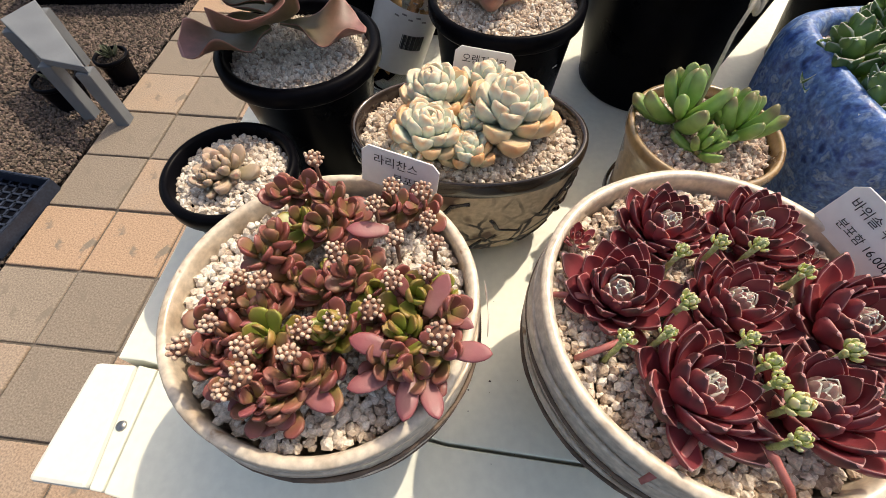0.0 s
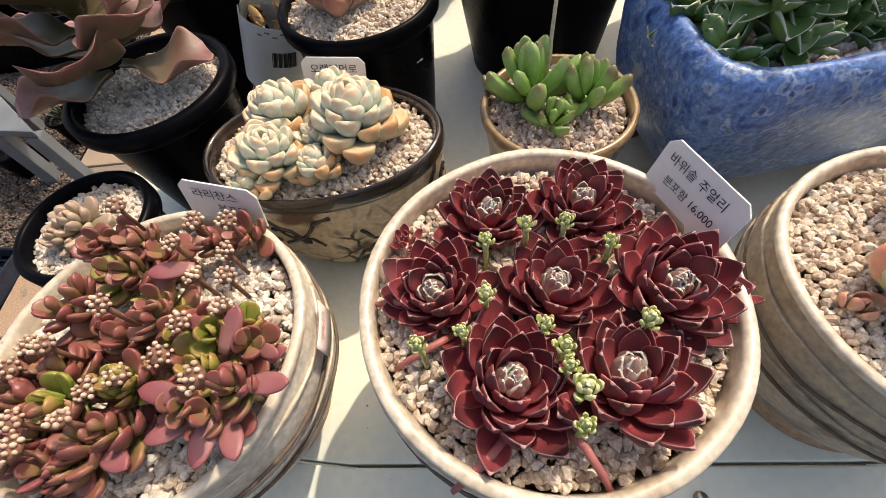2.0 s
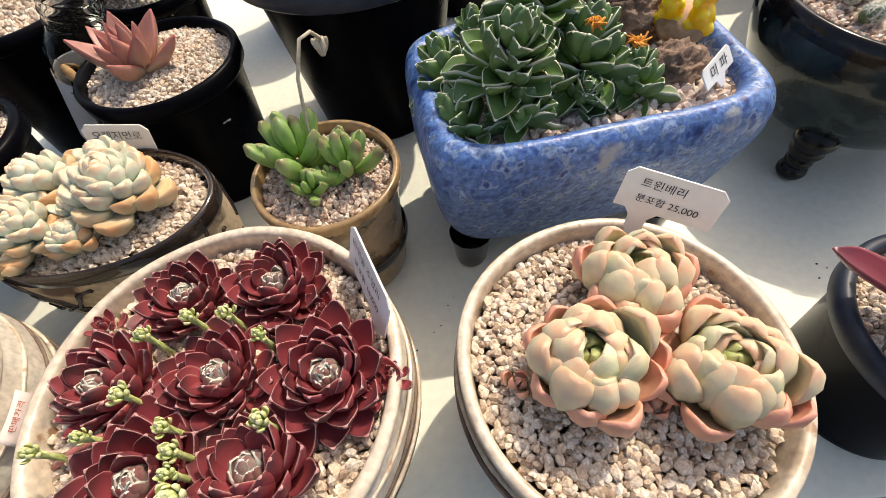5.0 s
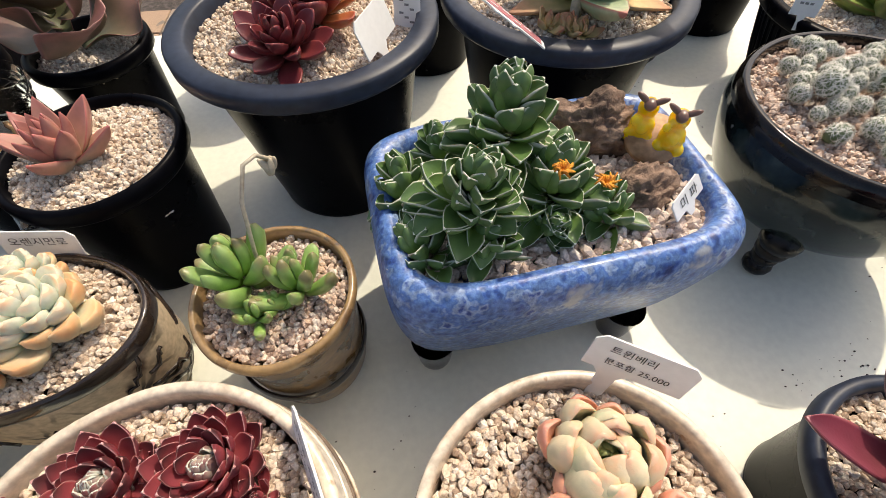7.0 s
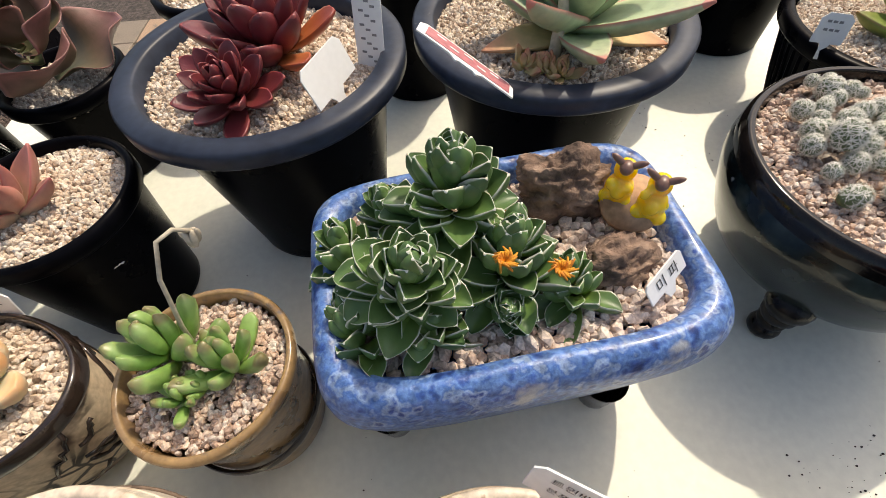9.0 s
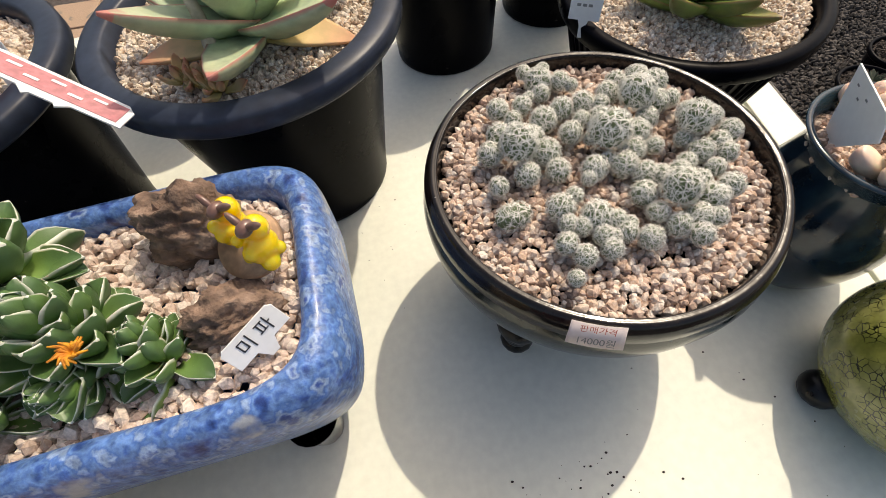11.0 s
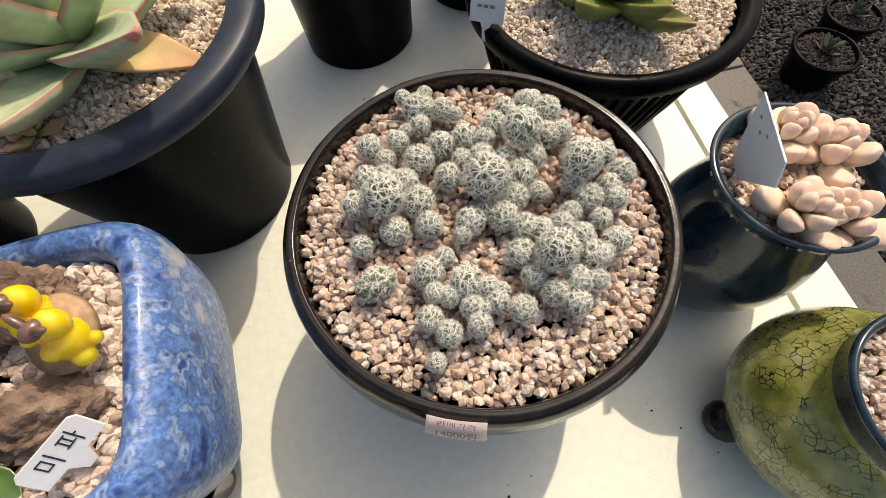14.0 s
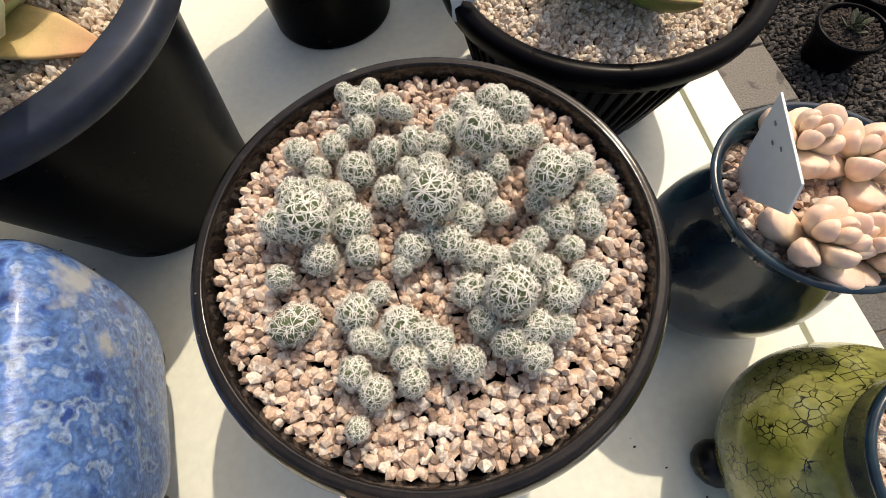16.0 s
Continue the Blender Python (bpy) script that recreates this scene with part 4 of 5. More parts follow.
# frosted rosettes in the cracked bowl
WHITE = leaf_mesh("frosted_leaf", L_WHITE, 0.0265, 0.0160, 0.0095, SPOON, cup=0.25, curl=0.45, nu=9, nv=12)
PEACH = leaf_mesh("peach_leaf", L_PEACH, 0.0240, 0.0160, 0.0095, SPOON, cup=0.25, curl=0.6, nu=9, nv=12)
for k, (x, y, z, s, n, tx, ty) in enumerate(((0.0380, 0.2210, 0.094, 1.02, 34, 2, 6), (-0.0040, 0.2360, 0.096, 0.88, 28, -6, -8), (-0.0140, 0.2040, 0.094, 0.84, 28, 4, -10), (0.0150, 0.1930, 0.090, 0.58, 28, 12, 4), (0.0150, 0.2130, 0.095, 0.55, 18, 0, 0), (-0.0220, 0.1880, 0.090, 0.55, 18, 8, -14), (0.0260, 0.2440, 0.096, 0.72, 18, -14, 6))):
    rosette("frosted_rosette", "frosted pale green rosette with peach-tipped plump leaves", "succulent", (x, y, z), [(0.28, PEACH), (1.0, WHITE)], n + 6,
            r=(0.006 * s, 0.0008), z=(0.005, 0.024 * s), elev=(8, 78), size=(1.20 * s, 0.66 * s), tilt=(tx, ty), turn=k * 63, group="frosted rosettes", seed=140 + k)

# finger-leaved plant in the ochre pot
FING = leaf_mesh("finger_leaf", L_PACHY, 0.0325, 0.0112, 0.0104, FINGER, cup=0.05, curl=0.45, nu=9, nv=12, thick=((0, 0.6), (0.4, 1.0), (0.85, 0.85), (1, 0.25)))
for k, (x, y, s, n, tx, ty) in enumerate(((0.1510, 0.2200, 0.98, 13, -8, -6), (0.1820, 0.2080, 0.80, 12, -4, 8), (0.1570, 0.1960, 0.50, 10, 8, 0), (0.1690, 0.2010, 0.42, 7, 6, 8))):
    rosette("finger_succulent", "bright green plant with thick blunt finger leaves", "succulent", (x, y, 0.095), [(1.0, FING)], n, r=(0.004 * s, 0.001), z=(0.003, 0.020 * s), elev=(18, 78), size=(1.08 * s, 0.76 * s),
            tilt=(tx, ty), turn=k * 70, group="finger-leaved plants", seed=150 + k, jitter=9)
stalk = thing("flower_stalk", "thin pale arching flower stalk with white bud", "flower stalk", (0.160, 0.222, 0.095))
tube("stem", [(0, 0, -0.004), (0.002, 0.006, 0.025), (0.006, 0.016, 0.055), (0.013, 0.024, 0.073), (0.019, 0.030, 0.073), (0.023, 0.034, 0.066)], [0.0012, 0.0012, 0.0011, 0.0011, 0.0011, 0.0013], M_STEM, stalk)
bm = bmesh.new()
for k in range(6):
    blob(bm, (0.022 + 0.0025 * math.cos(k * 1.05), 0.034 + 0.0025 * math.sin(k * 1.05), 0.062), 0.0024, 8, 6, (0.8, 0.8, 2.2), Euler((0.35 * math.sin(k * 1.05), 0.35 * math.cos(k * 1.05), 0)).to_matrix())
part("bud", bm, M_STEM, stalk)

# dusky pink rosette
LANC = leaf_mesh("lance_leaf", L_LANCE, 0.036, 0.0185, 0.0050, LANCE, cup=0.4, curl=0.25, keel=0.3)
rosette("lance_rosette", "dusky pink echeveria with keeled pointed leaves", "succulent", (0.034, 0.338, 0.113), [(1.0, LANC)], 17, r=(0.005, 0.001), z=(0, 0.010), elev=(30, 82), size=(1.22, 0.7), seed=160, tilt=(0, 0))

# maroon rosettes
MAR = leaf_mesh("maroon_leaf", L_MAROON, 0.048, 0.0240, 0.0075, OVATE, cup=0.35, curl=0.35, keel=0.2)
ORG = leaf_mesh("orange_leaf", L_ORANGE, 0.042, 0.0190, 0.0060, SPOON, cup=0.3, curl=0.3)
rosette("maroon_rosette", "large maroon echeveria with pointed waxy leaves", "succulent", (0.213, 0.413, 0.149), [(0.12, ORG), (1.0, MAR)], 34, r=(0.008, 0.001), z=(0.004, 0.022), elev=(16, 84), size=(1.10, 0.62), seed=161, tilt=(4, 0), turn=-60)
rosette("maroon_rosette", "smaller maroon echeveria offset with tight leaves", "succulent", (0.193, 0.364, 0.152), [(1.0, MAR)], 28, r=(0.005, 0.001), z=(0.002, 0.020), elev=(8, 80), size=(0.72, 0.36), seed=162, tilt=(22, -4))

# grey-green agave-like plant
JADE = leaf_mesh("agave_leaf", L_JADE, 0.080, 0.0360, 0.0085, LANCE, cup=0.35, curl=0.25, keel=0.15, nu=12)
DRY = leaf_mesh("dry_leaf", L_DRY, 0.060, 0.0300, 0.0060, LANCE, cup=0.25, curl=-0.1, nu=10)
rosette("agave", "grey-green agave with red leaf margins and withered lower leaves", "succulent", (0.4185, 0.3900, 0.147), [(0.2, DRY), (1.0, JADE)], 17, r=(0.006, 0.001), z=(0.003, 0.020), elev=(0, 74), size=(1.08, 0.8), power=1.5, seed=163, turn=62, jitter=8)
WITH = leaf_mesh("withered_petal", L_DRY, 0.016, 0.0070, 0.0030, OVATE, cup=0.4, curl=0.9, nu=6, nv=8, wave=0.3)
for k, (x, y) in enumerate(((0.389, 0.352), (0.376, 0.359), (0.397, 0.345))):
    rosette("withered_flower", "withered yellow-orange flower on the gravel", "dead flower", (x, y, 0.149), [(1.0, WITH)], 10, r=(0.002, 0.0), z=(0, 0.003), elev=(5, 70), size=(1, 0.6), seed=170 + k, jitter=25, group="withered flowers")
stub = thing("dry_flower_stem", "cut dry flower stem before the agave", "flower stalk", (0.397, 0.362, 0.150))
tube("stem", [(0, 0, -0.004), (0.001, 0.003, 0.014), (0.003, 0.005, 0.030), (0.002, 0.009, 0.046)], [0.0042, 0.0038, 0.0036, 0.0030], M_STEM, stub)

# white-edged rosettes of the trough
BLUNT = ((0, 0.72), (0.3, 0.98), (0.6, 1.0), (0.78, 0.80), (0.9, 0.46), (0.97, 0.16), (1, 0.03))
AGV = [leaf_mesh("edged_leaf", L_AGAVE, 0.0300, w, 0.0052, BLUNT, cup=c, curl=u, keel=0.35, nu=10, nv=14, wave=v) for w, c, u, v in ((0.0195, 0.62, 0.30, 0.05), (0.0185, 0.80, -0.25, 0.10), (0.0205, 0.45, 0.55, 0.06))]
for k, (x, y, z, s, n, tx, ty) in enumerate(((0.309, 0.244, 0.166, 1.08, 34, -4, 4), (0.284, 0.212, 0.150, 1.08, 34, 14, -6), (0.331, 0.220, 0.140, 1.0, 32, 4, 10), (0.361, 0.208, 0.124, 0.72, 24, 10, 18),
                                             (0.287, 0.203, 0.126, 0.78, 26, 30, -2), (0.254, 0.206, 0.119, 0.80, 24, 26, -20), (0.252, 0.246, 0.124, 0.85, 24, 4, -24), (0.328, 0.205, 0.122, 0.78, 24, 30, 8), (0.280, 0.265, 0.130, 0.85, 24, -10, -16))):
    rosette("edged_rosette", "dark green rosette of keeled leaves with white margins", "succulent", (x, y, z + 0.006), [(0.22, AGV[1]), (0.45, AGV[0]), (0.6, AGV[2]), (0.78, AGV[0]), (1.0, AGV[2])], int(n * 1.55), r=(0.008 * s, 0.001), z=(-0.018 * s, 0.016 * s), elev=(2, 78), size=(0.90 * s, 0.52 * s),
            tilt=(tx, ty), turn=k * 47, group="white-edged rosettes", seed=180 + k, jitter=22)
for k, (x, y, z) in enumerate(((0.323, 0.202, 0.175), (0.349, 0.202, 0.160))):
    w = thing("wilted_bloom", "small wilted orange bloom among the green leaves", "dead flower", (x, y, z), "wilted orange blooms")
    for i in range(16):
        rng = random.Random(300 + 20 * k + i)
        a = i * 2.4
        tube("petal", [(0, 0, -0.003), (0.003 * math.cos(a), 0.003 * math.sin(a), 0.001), ((0.004 + 0.003 * rng.random()) * math.cos(a + 0.5), (0.004 + 0.003 * rng.random()) * math.sin(a + 0.5), rng.uniform(-0.002, 0.004))],
             [0.0008, 0.0009, 0.0004], M_WILT, w, 5)


def rock(name, label, at, size, seed, turn=0):
    bm = bmesh.new()
    bmesh.ops.create_icosphere(bm, subdivisions=5, radius=1)
    for v in bm.verts:
        d = v.co.copy()
        n1 = noise.noise(d * 1.3 + Vector((seed, 0, 0)))
        n2 = noise.noise(Vector((d.x * 3, d.y * 3, d.z * 9)) + Vector((0, seed, 0)))
        n3 = noise.noise(d * 11 + Vector((0, 0, seed)))
        k = 1 + 0.35 * n1 + 0.20 * n2 + 0.10 * n3
        v.co = Vector((d.x * size[0] * k, d.y * size[1] * k, d.z * size[2] * k))
    ob = part(name, bm, M_ROCK, None)
    ob.matrix_basis = pose(*at, 0, 0, turn)
    return tagged(ob, label, "rock")


rock("rock", "rugged dark brown rock in the blue trough", (0.377, 0.270, 0.130), (0.026, 0.017, 0.026), 3, -10)
rock("rock", "smaller layered brown rock in the blue trough", (0.388, 0.220, 0.120), (0.023, 0.014, 0.018), 8, 15)

# yellow glass animals on a wood slice
fig = thing("glass_figurine", "pair of small yellow glass figures on a wood slice", "figurine", (0.407, 0.248, 0.124), turn=-35)
bm = bmesh.new()
bmesh.ops.create_cone(bm, cap_ends=True, segments=40, radius1=0.0165, radius2=0.0160, depth=0.006, matrix=Matrix.Translation((0, 0, 0.004)))
bmesh.ops.bevel(bm, geom=[e for e in bm.edges if e.calc_face_angle(0) > 1], offset=0.001, segments=2, affect="EDGES")
slice_ob = part("wood_slice", bm, M_WOOD, fig, "round slice of bark-edged wood")
slice_ob.matrix_basis = pose(0, 0, 0.010, 25, 0, 0)
for k, (fx, fy) in enumerate(((-0.009, 0.002), (0.009, -0.002))):
    bm = bmesh.new()
    for c, r, sq in (((0, 0, 0.015), 0.0085, (0.9, 1.0, 1.1)), ((0.0, 0.003, 0.026), 0.0060, (1, 1, 1.1)), ((0.005, -0.004, 0.010), 0.0045, (1, 1, 1)), ((-0.005, -0.004, 0.010), 0.0045, (1, 1, 1)), ((0, -0.006, 0.018), 0.004, (1, 1, 1))):
        blob(bm, c, r, 18, 12, sq)
    rng = random.Random(700 + k)
    for i in range(8):
        blob(bm, (rng.uniform(-0.006, 0.006), rng.uniform(-0.007, 0.004), rng.uniform(0.010, 0.026)), rng.uniform(0.0024, 0.0036), 10, 8)
    glass = part("glass_body", bm, M_YELLOW, fig, "translucent yellow glass")
    glass.location = (fx, fy, 0.003)
    moulded = glass.modifiers.new("moulded", "REMESH")
    moulded.mode, moulded.voxel_size, moulded.use_smooth_shade = "VOXEL", 0.0007, True
    bm = bmesh.new()
    blob(bm, (0, -0.001, 0.031), 0.0040, 16, 10, (0.9, 1.2, 0.85))
    blob(bm, (0.0045, 0.000, 0.0335), 0.0036, 12, 8, (1.5, 0.5, 0.55), Euler((0, -0.5, 0.2)).to_matrix())
    blob(bm, (-0.0045, 0.000, 0.0335), 0.0036, 12, 8, (1.5, 0.5, 0.55), Euler((0, 0.5, -0.2)).to_matrix())
    part("head", bm, M_BROWNGLASS, fig, "glossy brown head").location = (fx, fy, 0.003)

# crassula: many short shoots
CRA = [leaf_mesh("crassula_leaf", m, 0.0135, 0.0094, 0.0040, SPOON, cup=0.15, curl=0.40, nu=7, nv=8) for m in (L_CRAS, L_CRASGREEN)]
CRP = leaf_mesh("mauve_leaf", L_CRASPINK, 0.0190, 0.0092, 0.0050, OVATE, cup=0.15, curl=0.2, nu=8, nv=10)
base = Vector((-0.0585, 0.0905, 0.107))
crassula = thing("crassula", "mat-forming crassula with red and olive leaves and pale flower heads", "succulent", tuple(base))
SHOOTS = [(-0.071, 0.142), (-0.080, 0.138), (-0.057, 0.133), (-0.048, 0.128), (-0.026, 0.134), (-0.013, 0.135), (-0.069, 0.121), (-0.057, 0.118), (-0.078, 0.108),
          (-0.082, 0.100), (-0.069, 0.094), (-0.056, 0.087), (-0.047, 0.101), (-0.040, 0.098), (-0.031, 0.086), (-0.040, 0.090), (-0.020, 0.088), (-0.014, 0.079), (-0.004, 0.083),
          (0.000, 0.074), (-0.007, 0.068), (-0.016, 0.064), (-0.029, 0.072), (-0.014, 0.051), (-0.023, 0.055), (-0.091, 0.080), (-0.099, 0.073), (-0.094, 0.062), (-0.094, 0.056),
          (-0.086, 0.066), (-0.080, 0.057), (-0.071, 0.062), (-0.078, 0.075), (-0.058, 0.064), (-0.049, 0.063), (-0.044, 0.067), (-0.052, 0.050), (-0.059, 0.046),
          (-0.070, 0.044), (-0.080, 0.051), (-0.083, 0.046), (-0.064, 0.040), (-0.072, 0.039), (-0.003, 0.057)]
for k, (x, y) in enumerate(SHOOTS):
    rng = random.Random(400 + k)
    top = 0.127 + rng.uniform(-0.004, 0.008) - base.z
    lean = pose(x - base.x, y - base.y, top, rng.uniform(-25, 32), rng.uniform(-28, 28), rng.uniform(0, 360))
    tube("stem", [(x - base.x, y - base.y, -0.002), (x - base.x, y - base.y, top)], [0.0016, 0.0014], M_TERRA, crassula, 6)
    green = rng.random() < (0.55 if 8 <= k <= 24 else 0.12)
    for i in range(13):
        f = i / 12
        s = (1.02 - 0.45 * f) * rng.uniform(0.85, 1.25)
        m = lean @ pose(0, 0, -0.009 + 0.013 * f, 0, 0, i * 90 + (45 if i // 4 % 2 else 0) + rng.uniform(-20, 20)) @ pose(0.001, 0, 0, rng.uniform(-14, 14), -(2 + 60 * f) + rng.uniform(-14, 14), 0)
        me = CRA[1] if green and rng.random() < 0.75 else (CRP if rng.random() < 0.05 else CRA[0])
        s *= 0.7 if me is CRP else 1.0
        put("leaf", me, crassula, m @ Matrix.Diagonal((s, s, s, 1)))
for k, (x, y, z, az, el) in enumerate(((-0.058, 0.046, 0.126, -35, 2), (-0.020, 0.056, 0.134, 165, 4), (-0.021, 0.050, 0.126, 200, 0), (-0.014, 0.050, 0.128, 262, 0), (-0.001, 0.058, 0.131, -8, 2),
                                       (-0.026, 0.112, 0.136, 185, 6), (-0.010, 0.050, 0.124, 290, 4), (-0.008, 0.070, 0.136, 60, 20))):
    put("leaf", CRP, crassula, pose(x - base.x, y - base.y, z - base.z, 0, 0, az) @ pose(0, 0, 0, RND.uniform(-15, 15), -el))
for k, (x, y) in enumerate(((-0.063, 0.146), (-0.032, 0.120), (-0.025, 0.131), (-0.011, 0.130), (-0.008, 0.112), (-0.022, 0.104), (-0.005, 0.098), (-0.007, 0.086), (-0.022, 0.082), (-0.042, 0.086),
                            (-0.074, 0.081), (-0.086, 0.085), (-0.091, 0.076), (-0.056, 0.063), (-0.043, 0.065), (-0.030, 0.071), (-0.002, 0.053), (-0.057, 0.051), (-0.074, 0.053), (-0.073, 0.044),
                            (-0.088, 0.062), (-0.101, 0.056), (-0.080, 0.040))):
    rng = random.Random(500 + k)
    z = 0.142 + rng.uniform(-0.002, 0.006)
    if k in (9, 16):
        z = 0.160
    turn_m = pose(x - base.x, y - base.y, z - base.z, rng.uniform(-10, 25), rng.uniform(-15, 15), rng.uniform(0, 360))
    rr = rng.uniform(0.0038, 0.0050)
    bm = bmesh.new()
    for i in range(14):
        h = 1 - (i + 0.5) / 17
        a = i * 2.4
        w = math.sqrt(1 - h * h)
        blob(bm, (rr * w * math.cos(a), rr * w * math.sin(a), rr * 0.6 * h), 0.00088 * rng.uniform(0.8, 1.2), 7, 6, (1, 1, 1.2))
    part("flower_head", bm, M_PETAL, crassula, "round head of pale pink flower buds").matrix_basis = turn_m
    bm = bmesh.new()
    blob(bm, (0, 0, -0.0004), rr * 0.86, 10, 7, (1, 1, 0.62))
    part("calyx", bm, M_CALYX, crassula, "brown-red cup under the buds").matrix_basis = turn_m
    tube("flower_stalk", [(x - base.x, y - base.y, z - base.z - 0.020), (x - base.x, y - base.y, z - base.z)], [0.0009, 0.0011], M_CALYX, crassula, 6)


# cactus clumps: spiny balls, each clump one plant
def cactus_ball(name, seed, stretch=1.0):
    rng = random.Random(seed)
    verts, faces, mats = [], [], []
    nseg, nring = 14, 9
    for i in range(nring + 1):
        th = math.pi * i / nring
        for j in range(nseg):
            ph = 2 * math.pi * j / nseg
            verts.append((math.sin(th) * math.cos(ph), math.sin(th) * math.sin(ph), math.cos(th) * stretch))
    for i in range(nring):
        for j in range(nseg):
            faces.append((i * nseg + j, (i + 1) * nseg + j, (i + 1) * nseg + (j + 1) % nseg, i * nseg + (j + 1) % nseg))
            mats.append(0)
    count = 52
    for k in range(count):
        h = 1 - 1.75 * (k + rng.uniform(0.2, 0.8)) / count
        a = k * 2.39996 + rng.uniform(-0.16, 0.16)
        w = math.sqrt(max(0, 1 - h * h))
        n = Vector((w * math.cos(a), w * math.sin(a), h))
        q = n.to_track_quat("Z", "Y").to_matrix()
        c = Vector((n.x, n.y, n.z * stretch)) * 1.02
        spin = rng.uniform(0, 6)
        for s in range(11):
            g = spin + s * 2 * math.pi / 11 + rng.uniform(-0.5, 0.5)
            d, e = q @ Vector((math.cos(g), math.sin(g), 0)), q @ Vector((-math.sin(g), math.cos(g), 0))
            L, wd = rng.uniform(0.26, 0.74), rng.uniform(0.017, 0.027)
            p1, p2 = c + d * L * 0.55 + n * rng.uniform(0.08, 0.24) + e * rng.uniform(-0.08, 0.08), c + d * L + n * rng.uniform(-0.02, 0.12) + e * rng.uniform(-0.16, 0.16)
            b = len(verts)
            for p, ww in ((c + n * 0.05, wd), (p1, wd), (p2, wd * 0.4)):
                verts.append(tuple(p + e * ww))
                verts.append(tuple(p - e * ww))
            faces += [(b, b + 1, b + 3, b + 2), (b + 2, b + 3, b + 5, b + 4)]
            mats += [1, 1]
    me = mesh_of(name, verts, faces, M_CACTUS)
    me.materials.append(M_SPINE)
    me.polygons.foreach_set("material_index", mats)
    return me


BALLS = [cactus_ball("cactus_ball", 600 + k) for k in range(4)] + [cactus_ball("cactus_ball", 610, 1.45)]


def cactus_clump(balls, seed, label):
    """balls: (x, y, radius) of each ball."""
    x0, y0, r0 = balls[0]
    clump = thing("thimble_cactus", label, "cactus", (x0, y0, 0.1220), "thimble cactus clumps")
    rng = random.Random(seed)
    for k, (x, y, r) in enumerate(balls):
        z, r = (0.0085, r * 0.96) if k or r < 0.0074 else (0.0175, r * 0.98)
        put("ball", BALLS[rng.randrange(4)], clump, pose(x - x0, y - y0, z, rng.uniform(-25, 25), rng.uniform(-25, 25), rng.uniform(0, 360)) @ Matrix.Diagonal((r, r, r * 1.05, 1)))
    return clump


CL = "clump of grey-green cactus balls under white woven spines"
cactus_clump([(0.5442, 0.2672, 0.0086), (0.5307, 0.2721, 0.0061), (0.5391, 0.2837, 0.0061), (0.5478, 0.2837, 0.0049), (0.5563, 0.2776, 0.0056), (0.5449, 0.2538, 0.0059), (0.5588, 0.2648, 0.0071), (0.5607, 0.2516, 0.0057)], 1, CL)
cactus_clump([(0.5289, 0.2507, 0.0046)], 2, "single small cactus ball half sunk in gravel")
cactus_clump([(0.5739, 0.3175, 0.0073), (0.5443, 0.3023, 0.0058), (0.5584, 0.3013, 0.0051), (0.5502, 0.2925, 0.0046), (0.5683, 0.3274, 0.0040), (0.5797, 0.3269, 0.0037), (0.5717, 0.3074, 0.0048), (0.5855, 0.3138, 0.0053), (0.5906, 0.3090, 0.0036), (0.5643, 0.3068, 0.0033)], 3, CL)
cactus_clump([(0.5656, 0.2871, 0.0068), (0.5781, 0.2922, 0.0060), (0.5910, 0.2932, 0.0060), (0.6001, 0.2895, 0.0046)], 4, CL)
cactus_clump([(0.5910, 0.2625, 0.0093), (0.5761, 0.2736, 0.0058), (0.5854, 0.2814, 0.0045), (0.5951, 0.2798, 0.0057), (0.6055, 0.2751, 0.0050), (0.6090, 0.2638, 0.0066), (0.5847, 0.2670, 0.0035), (0.6019, 0.2533, 0.0058), (0.6135, 0.2530, 0.0043), (0.6186, 0.2718, 0.0054)], 5, CL)
cactus_clump([(0.6160, 0.2832, 0.0083), (0.6069, 0.2961, 0.0059), (0.6154, 0.3041, 0.0053), (0.6274, 0.3039, 0.0060), (0.6349, 0.2962, 0.0066), (0.6291, 0.2817, 0.0060), (0.6376, 0.2819, 0.0046), (0.6180, 0.3001, 0.0036), (0.6325, 0.3064, 0.0034)], 6, CL)
cactus_clump([(0.5934, 0.2457, 0.0063), (0.5787, 0.2478, 0.0061), (0.5873, 0.2512, 0.0038), (0.6008, 0.2376, 0.0056), (0.6073, 0.2345, 0.0049), (0.5735, 0.2424, 0.0037)], 7, CL)
cactus_clump([(0.6350, 0.2574, 0.0079), (0.6403, 0.2697, 0.0050), (0.6504, 0.2624, 0.0053), (0.6542, 0.2506, 0.0056), (0.6452, 0.2457, 0.0051), (0.6334, 0.2427, 0.0061), (0.6295, 0.2528, 0.0043), (0.6451, 0.2383, 0.0051), (0.6343, 0.2310, 0.0045)], 8, CL)
cactus_clump([(0.6067, 0.2197, 0.0079), (0.5944, 0.2261, 0.0060), (0.6169, 0.2339, 0.0050), (0.6227, 0.2380, 0.0046), (0.6224, 0.2254, 0.0057), (0.6238, 0.2152, 0.0063), (0.6359, 0.2192, 0.0056), (0.5959, 0.2144, 0.0049), (0.6016, 0.2053, 0.0054), (0.6124, 0.2071, 0.0058), (0.6207, 0.2047, 0.0042), (0.6086, 0.1980, 0.0051), (0.6292, 0.2157, 0.0040)], 9, CL)
